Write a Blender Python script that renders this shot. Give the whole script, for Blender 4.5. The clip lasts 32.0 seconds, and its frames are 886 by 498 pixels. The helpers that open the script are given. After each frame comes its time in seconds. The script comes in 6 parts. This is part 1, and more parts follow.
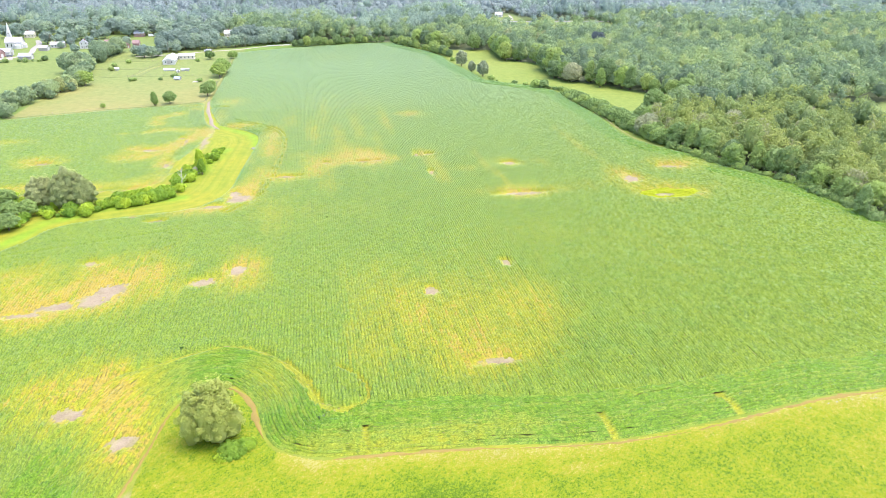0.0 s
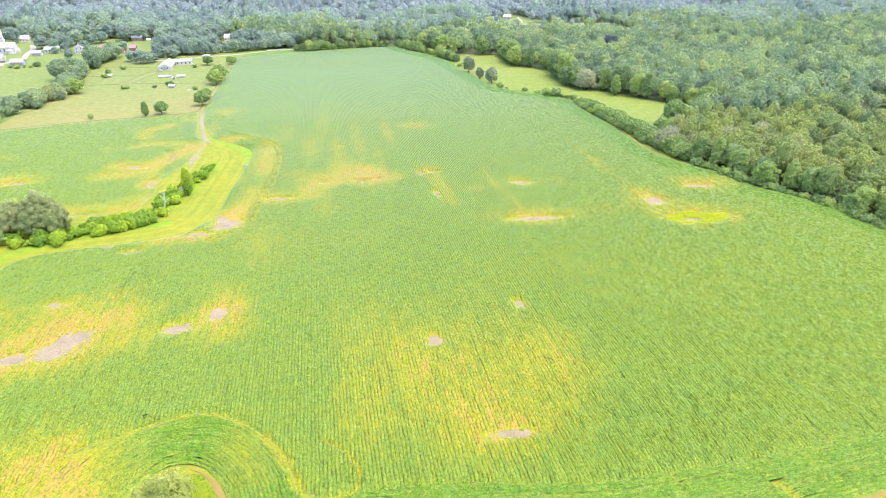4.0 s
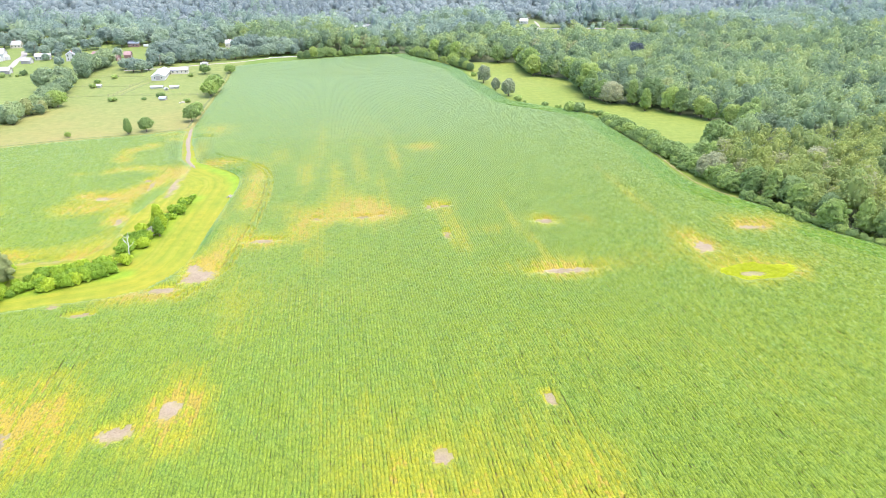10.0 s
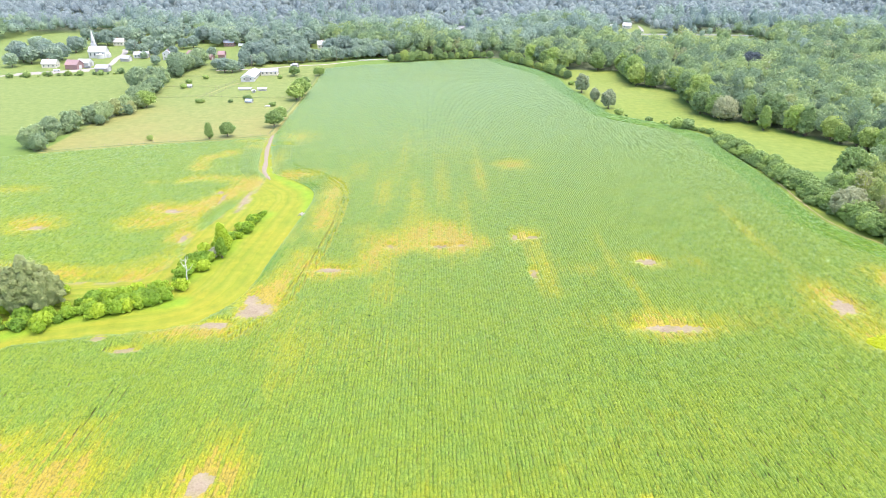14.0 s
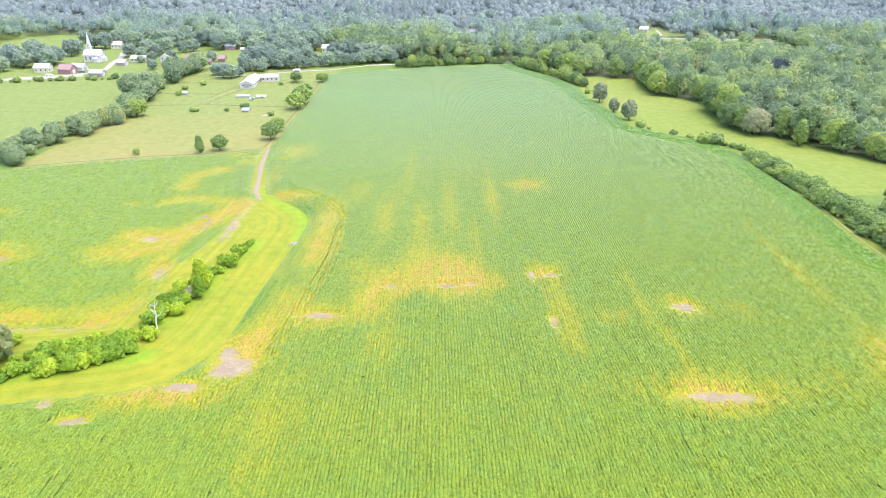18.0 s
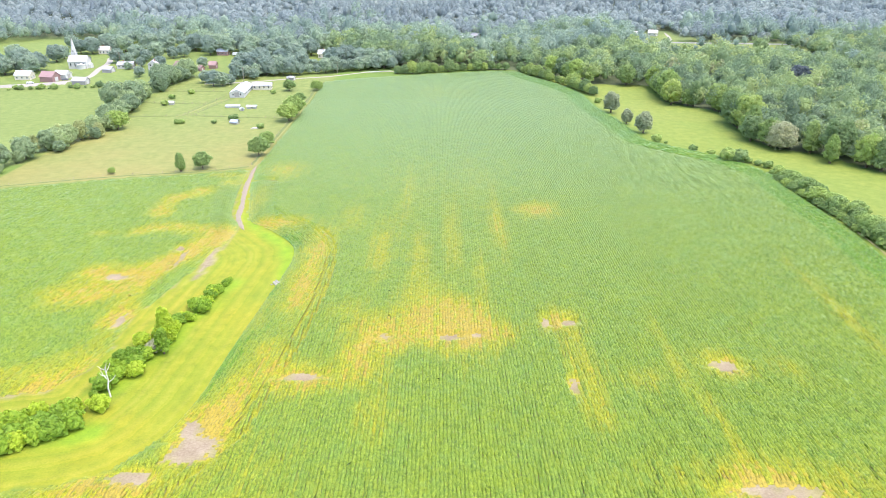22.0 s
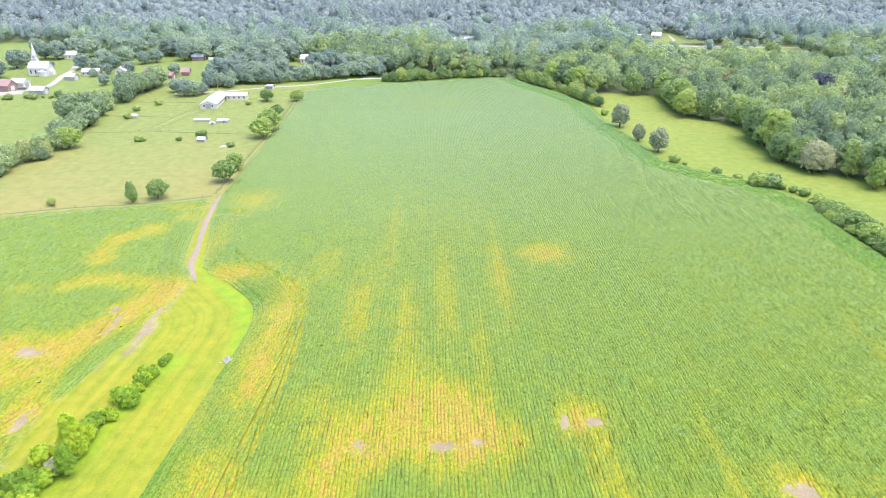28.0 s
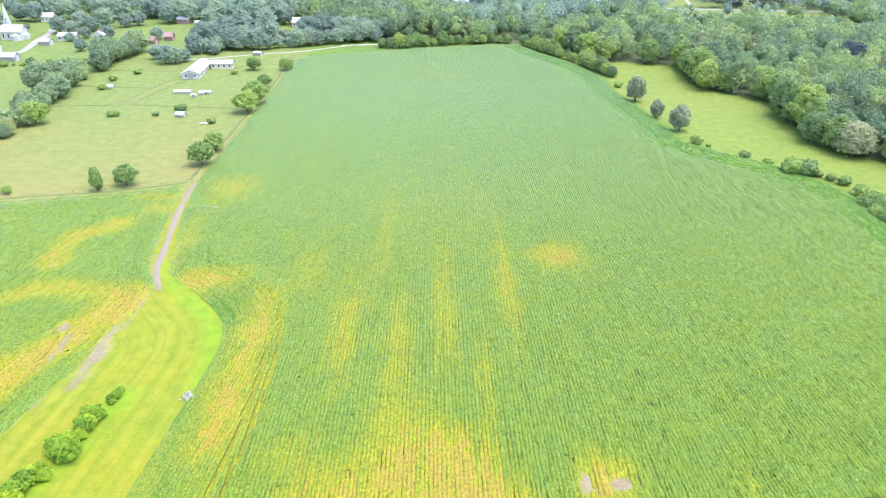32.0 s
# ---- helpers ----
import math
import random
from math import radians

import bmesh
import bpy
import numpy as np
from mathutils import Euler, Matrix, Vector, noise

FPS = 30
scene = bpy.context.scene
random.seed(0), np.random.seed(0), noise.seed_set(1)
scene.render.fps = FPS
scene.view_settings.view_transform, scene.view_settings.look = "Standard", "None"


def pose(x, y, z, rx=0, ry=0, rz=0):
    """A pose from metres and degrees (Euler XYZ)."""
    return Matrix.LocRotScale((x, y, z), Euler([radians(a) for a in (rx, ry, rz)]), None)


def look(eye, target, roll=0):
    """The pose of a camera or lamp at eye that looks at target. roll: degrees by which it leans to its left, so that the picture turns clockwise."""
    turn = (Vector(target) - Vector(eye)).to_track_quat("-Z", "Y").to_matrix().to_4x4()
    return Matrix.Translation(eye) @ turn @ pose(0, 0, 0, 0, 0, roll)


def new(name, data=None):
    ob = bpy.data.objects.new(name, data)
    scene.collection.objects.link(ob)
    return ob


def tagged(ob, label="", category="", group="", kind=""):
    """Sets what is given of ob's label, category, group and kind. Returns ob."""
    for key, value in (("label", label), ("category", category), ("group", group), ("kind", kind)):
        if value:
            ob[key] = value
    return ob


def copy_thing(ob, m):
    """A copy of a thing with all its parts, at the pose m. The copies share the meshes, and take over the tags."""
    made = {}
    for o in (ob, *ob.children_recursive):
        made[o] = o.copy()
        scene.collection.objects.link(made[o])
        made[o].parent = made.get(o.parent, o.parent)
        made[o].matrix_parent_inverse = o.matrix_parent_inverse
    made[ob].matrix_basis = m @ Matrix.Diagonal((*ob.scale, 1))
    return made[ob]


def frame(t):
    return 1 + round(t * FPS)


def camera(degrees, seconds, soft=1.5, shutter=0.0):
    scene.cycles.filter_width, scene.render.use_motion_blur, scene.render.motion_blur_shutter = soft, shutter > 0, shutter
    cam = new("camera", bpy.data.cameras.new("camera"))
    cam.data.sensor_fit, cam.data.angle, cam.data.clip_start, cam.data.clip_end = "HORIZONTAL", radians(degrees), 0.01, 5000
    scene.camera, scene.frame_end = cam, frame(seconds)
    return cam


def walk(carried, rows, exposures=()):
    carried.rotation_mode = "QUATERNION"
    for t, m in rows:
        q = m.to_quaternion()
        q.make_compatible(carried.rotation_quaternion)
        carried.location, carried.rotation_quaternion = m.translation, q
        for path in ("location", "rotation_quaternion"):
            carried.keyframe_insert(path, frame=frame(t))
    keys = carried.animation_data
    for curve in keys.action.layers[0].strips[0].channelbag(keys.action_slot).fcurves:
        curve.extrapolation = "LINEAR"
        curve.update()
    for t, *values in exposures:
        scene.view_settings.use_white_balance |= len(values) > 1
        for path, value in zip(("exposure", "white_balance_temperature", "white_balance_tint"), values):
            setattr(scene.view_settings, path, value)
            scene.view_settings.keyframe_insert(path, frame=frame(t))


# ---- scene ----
EXPOSURE = 1.72
cam = camera(63.86, 32.0, soft=0.6)
PATH = [
    (0, (-0.00, -0.00, 90.00), (16.44, 90.54, 50.86), 0.10),
    (0.5, (0.58, 3.02, 90.03), (16.98, 93.55, 50.86), 0.05),
    (1, (1.17, 6.08, 90.07), (17.61, 96.61, 50.91), -0.02),
    (1.5, (1.77, 9.21, 90.11), (18.23, 99.74, 50.96), -0.00),
    (2, (2.39, 12.45, 90.16), (18.78, 103.02, 51.06), 0.01),
    (2.5, (3.03, 15.80, 90.22), (19.47, 106.38, 51.17), -0.01),
    (4.5, (5.74, 29.66, 90.56), (20.56, 120.47, 51.40), -0.10),
    (5, (6.43, 33.18, 90.62), (20.56, 124.11, 51.49), -0.14),
    (5.5, (7.11, 36.73, 90.65), (20.95, 127.72, 51.55), -0.14),
    (6, (7.78, 40.31, 90.65), (21.66, 131.33, 51.61), -0.09),
    (6.5, (8.43, 43.94, 90.64), (22.34, 134.91, 51.52), -0.12),
    (7, (9.06, 47.59, 90.62), (22.89, 138.58, 51.52), -0.08),
    (7.5, (9.67, 51.22, 90.60), (23.48, 142.22, 51.51), -0.10),
    (8, (10.27, 54.82, 90.57), (24.13, 145.82, 51.48), -0.09),
    (8.5, (10.87, 58.41, 90.55), (24.74, 149.39, 51.43), -0.05),
    (9, (11.45, 62.00, 90.56), (25.32, 153.04, 51.57), -0.01),
    (9.5, (12.01, 65.59, 90.58), (25.86, 156.59, 51.50), -0.08),
    (10, (12.59, 69.20, 90.59), (26.42, 160.22, 51.54), -0.11),
    (10.5, (13.20, 72.86, 90.59), (27.01, 163.87, 51.54), -0.10),
    (11, (13.81, 76.54, 90.60), (26.91, 167.68, 51.59), -0.08),
    (11.5, (14.43, 80.20, 90.61), (23.82, 171.81, 51.61), -0.08),
    (12, (15.00, 83.87, 90.62), (21.41, 175.73, 51.63), -0.09),
    (12.5, (15.49, 87.55, 90.64), (19.91, 179.52, 51.63), -0.12),
    (13, (15.89, 91.21, 90.64), (18.50, 183.26, 51.65), -0.08),
    (13.5, (16.23, 94.84, 90.62), (18.14, 186.90, 51.60), -0.08),
    (14, (16.49, 98.47, 90.60), (18.41, 190.52, 51.57), -0.04),
    (14.5, (16.68, 102.13, 90.57), (18.58, 194.19, 51.57), 0.05),
    (16.5, (17.17, 116.95, 90.43), (17.95, 209.05, 51.47), 0.12),
    (17, (17.27, 120.66, 90.38), (17.99, 212.76, 51.43), 0.07),
    (17.5, (17.37, 124.34, 90.34), (18.07, 216.44, 51.38), 0.08),
    (18, (17.45, 128.01, 90.32), (18.16, 220.10, 51.35), 0.07),
    (18.5, (17.50, 131.64, 90.31), (18.21, 223.72, 51.31), 0.10),
    (19, (17.53, 135.26, 90.32), (18.16, 227.37, 51.38), 0.07),
    (19.5, (17.55, 138.84, 90.34), (18.18, 230.94, 51.37), 0.06),
    (20, (17.54, 142.46, 90.38), (18.16, 234.57, 51.45), 0.05),
    (20.5, (17.52, 146.12, 90.42), (18.13, 238.24, 51.53), 0.03),
    (21, (17.51, 149.79, 90.47), (18.09, 241.91, 51.57), 0.04),
    (21.5, (17.54, 153.46, 90.51), (18.14, 245.58, 51.60), 0.02),
    (22, (17.58, 157.12, 90.52), (18.11, 249.24, 51.63), 0.02),
    (22.5, (17.61, 160.76, 90.52), (18.14, 252.89, 51.63), 0.04),
    (23, (17.65, 164.36, 90.48), (18.14, 256.48, 51.57), 0.05),
    (23.5, (17.69, 167.92, 90.42), (18.16, 260.03, 51.51), 0.00),
    (24, (17.74, 171.48, 90.36), (18.15, 263.57, 51.38), -0.03),
    (24.5, (17.80, 175.08, 90.30), (18.26, 267.19, 51.38), 0.03),
    (26.5, (18.06, 189.61, 90.19), (18.36, 281.65, 51.09), 0.03),
    (27, (18.13, 193.30, 90.17), (19.24, 285.35, 51.10), 0.06),
    (27.5, (18.21, 197.04, 90.15), (19.78, 289.05, 51.02), 0.07),
    (28, (18.31, 200.80, 90.11), (19.82, 292.82, 50.99), 0.06),
    (28.5, (18.41, 204.55, 90.06), (19.98, 296.42, 50.60), 0.15),
    (29, (18.51, 208.27, 90.01), (20.08, 299.34, 48.74), 0.18),
    (29.5, (18.61, 211.96, 89.98), (20.16, 302.18, 46.87), 0.19),
    (30, (18.70, 215.60, 89.96), (20.11, 305.38, 45.95), 0.17),
    (30.5, (18.82, 219.17, 89.96), (20.33, 308.93, 45.91), 0.25),
    (31, (18.92, 222.69, 89.96), (20.39, 312.44, 45.89), 0.27),
    (31.5, (19.04, 226.19, 89.98), (20.51, 315.93, 45.88), 0.29),
    (32, (19.18, 229.70, 90.02), (20.57, 319.49, 46.01), 0.27),
]
walk(cam, [(t, look(eye, target, roll)) for t, eye, target, roll in PATH], [(0.0, EXPOSURE, 6600, 12), (8.0, EXPOSURE, 6600, 12), (20.0, EXPOSURE - 0.06, 6600, 12), (30.0, EXPOSURE - 0.08, 6600, 12), (30.6, EXPOSURE - 0.08, 6200, 7), (32.0, EXPOSURE - 0.08, 6200, 7)])

# ---- light ----
world = bpy.data.worlds.new("overcast_sky")
scene.world = world
world.use_nodes = True
wn = world.node_tree.nodes
sky = wn.new("ShaderNodeTexSky")
sky.sky_type, sky.sun_disc = "NISHITA", False
sky.sun_elevation, sky.sun_rotation = radians(72), radians(110)
sky.air_density, sky.dust_density = 1.0, 3.0
wn["Background"].inputs["Strength"].default_value = 0.175
world.node_tree.links.new(sky.outputs[0], wn["Background"].inputs["Color"])
sun_data = bpy.data.lights.new("sun", "SUN")
sun_data.energy, sun_data.angle, sun_data.color = 0.45, radians(60), (1.0, 0.96, 0.88)
sun = new("sun", sun_data)
sun.matrix_world = look((39.7, -14.4, 130), (0, 0, 0))

rng = np.random.default_rng(7)


# ---- materials ----
def node_mat(name):
    m = bpy.data.materials.new(name)
    m.use_nodes = True
    return m, m.node_tree, m.node_tree.nodes["Principled BSDF"]


def noise_node(nt, scale, detail=3.0, rough=0.55, stretch=None):
    geo = nt.nodes.new("ShaderNodeNewGeometry")
    tex = nt.nodes.new("ShaderNodeTexNoise")
    tex.inputs["Scale"].default_value, tex.inputs["Detail"].default_value, tex.inputs["Roughness"].default_value = scale, detail, rough
    if stretch:
        mp = nt.nodes.new("ShaderNodeVectorMath")
        mp.operation = "MULTIPLY"
        mp.inputs[1].default_value = stretch
        nt.links.new(geo.outputs["Position"], mp.inputs[0])
        nt.links.new(mp.outputs[0], tex.inputs["Vector"])
    else:
        nt.links.new(geo.outputs["Position"], tex.inputs["Vector"])
    return tex.outputs["Fac"]


def ramp(nt, fac, stops):
    r = nt.nodes.new("ShaderNodeValToRGB")
    while len(r.color_ramp.elements) < len(stops):
        r.color_ramp.elements.new(0.5)
    for e, (p, c) in zip(r.color_ramp.elements, stops):
        e.position, e.color = p, (*c, 1)
    nt.links.new(fac, r.inputs[0])
    return r.outputs["Color"]


def mix(nt, fac, a, b, mode="MIX"):
    m = nt.nodes.new("ShaderNodeMix")
    m.data_type, m.blend_type = "RGBA", mode
    for socket, v in ((m.inputs[0], fac), (m.inputs[6], a), (m.inputs[7], b)):
        if isinstance(v, (int, float)):
            socket.default_value = v
        elif isinstance(v, tuple):
            socket.default_value = (*v, 1)
        else:
            nt.links.new(v, socket)
    return m.outputs[2]


def maths(nt, op, a, b):
    m = nt.nodes.new("ShaderNodeMath")
    m.operation = op
    for socket, v in zip(m.inputs, (a, b)):
        if isinstance(v, (int, float)):
            socket.default_value = v
        else:
            nt.links.new(v, socket)
    return m.outputs[0]


def attr(nt, name, out="Fac"):
    a = nt.nodes.new("ShaderNodeAttribute")
    a.attribute_name = name
    return a.outputs[out]


def bump(nt, bsdf, height, strength, distance):
    b = nt.nodes.new("ShaderNodeBump")
    b.inputs["Strength"].default_value, b.inputs["Distance"].default_value = strength, distance
    nt.links.new(height, b.inputs["Height"])
    nt.links.new(b.outputs[0], bsdf.inputs["Normal"])


def plain_mat(name, colour, rough=0.7, vary=0.25, scale=2.0, metal=0.0, stretch=None):
    """A surface of one colour with weathering at two sizes."""
    m, nt, b = node_mat(name)
    dark = tuple(c * (1 - vary) for c in colour)
    light = tuple(min(1, c * (1 + vary * 0.5)) for c in colour)
    big = noise_node(nt, scale * 0.25, 3, 0.6)
    fine = noise_node(nt, scale * 4, 2, 0.6, stretch)
    col = mix(nt, big, ramp(nt, fine, [(0.3, dark), (0.7, colour)]), ramp(nt, fine, [(0.3, colour), (0.7, light)]))
    nt.links.new(col, b.inputs["Base Color"])
    b.inputs["Roughness"].default_value, b.inputs["Metallic"].default_value = rough, metal
    bump(nt, b, fine, 0.3, 0.02)
    return m


def leaf_mat(name, stops, source="object", fine=1.6, speckle=0.55, flutter=0.22, through_leaf=0.45):
    """Foliage: a ramp of greens picked tree by tree, broken up leaf clump by leaf clump."""
    m, nt, b = node_mat(name)
    if source == "object":
        info = nt.nodes.new("ShaderNodeObjectInfo")
        pick = info.outputs["Random"]
    else:
        pick = attr(nt, "tint")
    speck = noise_node(nt, fine, 3, 0.7)
    geo = nt.nodes.new("ShaderNodeNewGeometry")
    leaf = geo.outputs["Random Per Island"]
    shift = maths(nt, "ADD", maths(nt, "MULTIPLY", maths(nt, "SUBTRACT", speck, 0.5), speckle), maths(nt, "MULTIPLY", maths(nt, "SUBTRACT", leaf, 0.5), flutter))
    col = ramp(nt, maths(nt, "ADD", pick, shift), stops)
    nt.links.new(col, b.inputs["Base Color"])
    b.inputs["Roughness"].default_value = 0.6
    b.inputs["Specular IOR Level"].default_value = 0.15
    b.inputs["Sheen Weight"].default_value, b.inputs["Sheen Roughness"].default_value = 0.06, 0.5
    bump(nt, b, noise_node(nt, fine * 1.1, 3, 0.75), 0.25, 0.4)
    trans = nt.nodes.new("ShaderNodeBsdfTranslucent")
    nt.links.new(col, trans.inputs["Color"])
    both = nt.nodes.new("ShaderNodeMixShader")
    both.inputs[0].default_value = through_leaf
    nt.links.new(b.outputs[0], both.inputs[1])
    nt.links.new(trans.outputs[0], both.inputs[2])
    nt.links.new(both.outputs[0], nt.nodes["Material Output"].inputs["Surface"])
    return m


LEAF_WOOD = leaf_mat("woodland_leaves", [(0.0, (0.185, 0.255, 0.152)), (0.25, (0.243, 0.338, 0.2)), (0.5, (0.31, 0.41, 0.208)), (0.75, (0.387, 0.482, 0.204)), (0.94, (0.432, 0.504, 0.204)), (1.0, (0.423, 0.432, 0.258))], "tint", 1.0, 0.3, 0.12, 0.42)
# Kept low in blue because the nearer woods take less distance haze.
LEAF_SCRUB = leaf_mat("scrub_leaves", [(0.0, (0.158, 0.229, 0.123)), (0.3, (0.246, 0.326, 0.128)), (0.6, (0.339, 0.409, 0.128)), (0.9, (0.414, 0.466, 0.136)), (1.0, (0.405, 0.414, 0.229))], "tint", 1.2, 0.35, 0.18, 0.42)
# Pale blue-grey: distance haze over the hill is put into the leaf colour.
LEAF_FAR = leaf_mat("hazed_hill_leaves", [(0.0, (0.297, 0.354, 0.362)), (0.5, (0.345, 0.407, 0.393)), (1.0, (0.402, 0.463, 0.42))], "tint", 0.4, 0.14, 0.05, 0.42)
# A thinner distance haze is put into the colour of the valley trees.
LEAF_MID = leaf_mat("hazed_valley_leaves", [(0.0, (0.258, 0.34, 0.313)), (0.4, (0.331, 0.428, 0.34)), (0.8, (0.396, 0.497, 0.35)), (1.0, (0.442, 0.534, 0.331))], "tint", 0.7, 0.3, 0.12, 0.42)
# Greyed and blued so the village trees carry distance haze in their colour.
LEAF_VILLAGE = leaf_mat("hazed_village_leaves", [(0.0, (0.265, 0.345, 0.29)), (0.5, (0.34, 0.43, 0.335)), (1.0, (0.41, 0.51, 0.345))])
LEAF_TREE = leaf_mat("tree_leaves", [(0.0, (0.235, 0.335, 0.155)), (0.4, (0.305, 0.415, 0.16)), (0.8, (0.38, 0.49, 0.165)), (1.0, (0.45, 0.54, 0.165))])
LEAF_FIELD = leaf_mat("field_tree_leaves", [(0.0, (0.26, 0.37, 0.14)), (0.5, (0.345, 0.465, 0.15)), (1.0, (0.43, 0.545, 0.16))])
LEAF_BUSH = leaf_mat("bush_leaves", [(0.0, (0.2, 0.35, 0.05)), (0.5, (0.33, 0.49, 0.055)), (1.0, (0.5, 0.62, 0.06))])
LEAF_WILLOW = leaf_mat("willow_leaves", [(0.0, (0.3, 0.362, 0.0776)), (0.5, (0.393, 0.45, 0.109)), (1.0, (0.497, 0.538, 0.155))])
LEAF_OLDWILLOW = leaf_mat("old_willow_leaves", [(0.0, (0.37, 0.42, 0.18)), (0.5, (0.46, 0.5, 0.225)), (1.0, (0.54, 0.57, 0.28))])
LEAF_LINE = leaf_mat("line_tree_leaves", [(0.0, (0.245, 0.335, 0.205)), (0.5, (0.325, 0.42, 0.235)), (1.0, (0.42, 0.515, 0.25))])
LEAF_COPPER = leaf_mat("dark_leaves", [(0.0, (0.12, 0.15, 0.17)), (1.0, (0.17, 0.2, 0.215))])
LEAF_SALLOW = leaf_mat("sallow_leaves", [(0.0, (0.35, 0.375, 0.215)), (0.5, (0.45, 0.47, 0.28)), (1.0, (0.53, 0.54, 0.34))])
LEAF_DULL = leaf_mat("dull_leaves", [(0.0, (0.362, 0.413, 0.263)), (1.0, (0.463, 0.512, 0.312))])
BARK = plain_mat("bark", (0.16, 0.12, 0.085), 0.9, 0.4, 3.0)
DEADWOOD = plain_mat("bleached_wood", (0.7, 0.66, 0.6), 0.85, 0.25, 3.0)


def ground_mat():
    m, nt, b = node_mat("ground_cover")
    big, mid, fine = noise_node(nt, 0.03, 4, 0.6), noise_node(nt, 0.25, 4, 0.65), noise_node(nt, 2.5, 3, 0.7)
    speck = mix(nt, 0.5, mid, fine)
    rough_grass = ramp(nt, speck, [(0.3, (0.09, 0.16, 0.025)), (0.55, (0.14, 0.22, 0.035)), (0.75, (0.2, 0.27, 0.055))])
    lush = ramp(nt, speck, [(0.3, (0.155, 0.192, 0.006)), (0.5, (0.258, 0.27, 0.008)), (0.72, (0.35, 0.325, 0.02))])
    lines = nt.nodes.new("ShaderNodeTexNoise")
    lines.noise_dimensions = "1D"
    lines.inputs["Scale"].default_value, lines.inputs["Detail"].default_value = 0.55, 4.0
    nt.links.new(maths(nt, "ADD", attr(nt, "off"), maths(nt, "MULTIPLY", mid, 2.2)), lines.inputs["W"])
    lush = mix(nt, 1.0, lush, ramp(nt, lines.outputs["Fac"], [(0.34, (0.8, 0.91, 0.85)), (0.5, (0.97, 0.98, 1.1)), (0.66, (1.07, 1.02, 2.2))]), "MULTIPLY")
    lush = mix(nt, 1.0, lush, ramp(nt, big, [(0.35, (0.8, 0.95, 1.0)), (0.62, (1.06, 1.0, 1.0))]), "MULTIPLY")
    pasture = ramp(nt, speck, [(0.32, (0.112, 0.163, 0.032)), (0.5, (0.186, 0.228, 0.055)), (0.68, (0.272, 0.288, 0.088))])
    soil = ramp(nt, speck, [(0.3, (0.17, 0.125, 0.075)), (0.5, (0.275, 0.215, 0.14)), (0.72, (0.39, 0.325, 0.235))])
    dry = ramp(nt, speck, [(0.3, (0.205, 0.186, 0.05)), (0.7, (0.32, 0.282, 0.092))])
    litter = ramp(nt, speck, [(0.3, (0.07, 0.095, 0.05)), (0.7, (0.13, 0.15, 0.08))])
    fresh = ramp(nt, speck, [(0.3, (0.11, 0.21, 0.006)), (0.5, (0.19, 0.305, 0.008)), (0.72, (0.27, 0.38, 0.012))])
    lush = mix(nt, attr(nt, "fresh"), lush, fresh)
    col = mix(nt, attr(nt, "lush"), rough_grass, lush)
    col = mix(nt, attr(nt, "pasture"), col, pasture)
    col = mix(nt, maths(nt, "MULTIPLY", attr(nt, "dry"), big), col, dry)
    col = mix(nt, attr(nt, "litter"), col, litter)
    col = mix(nt, attr(nt, "soil"), col, soil)
    nt.links.new(col, b.inputs["Base Color"])
    b.inputs["Roughness"].default_value = 0.9
    bump(nt, b, speck, 0.6, 0.15)
    return m


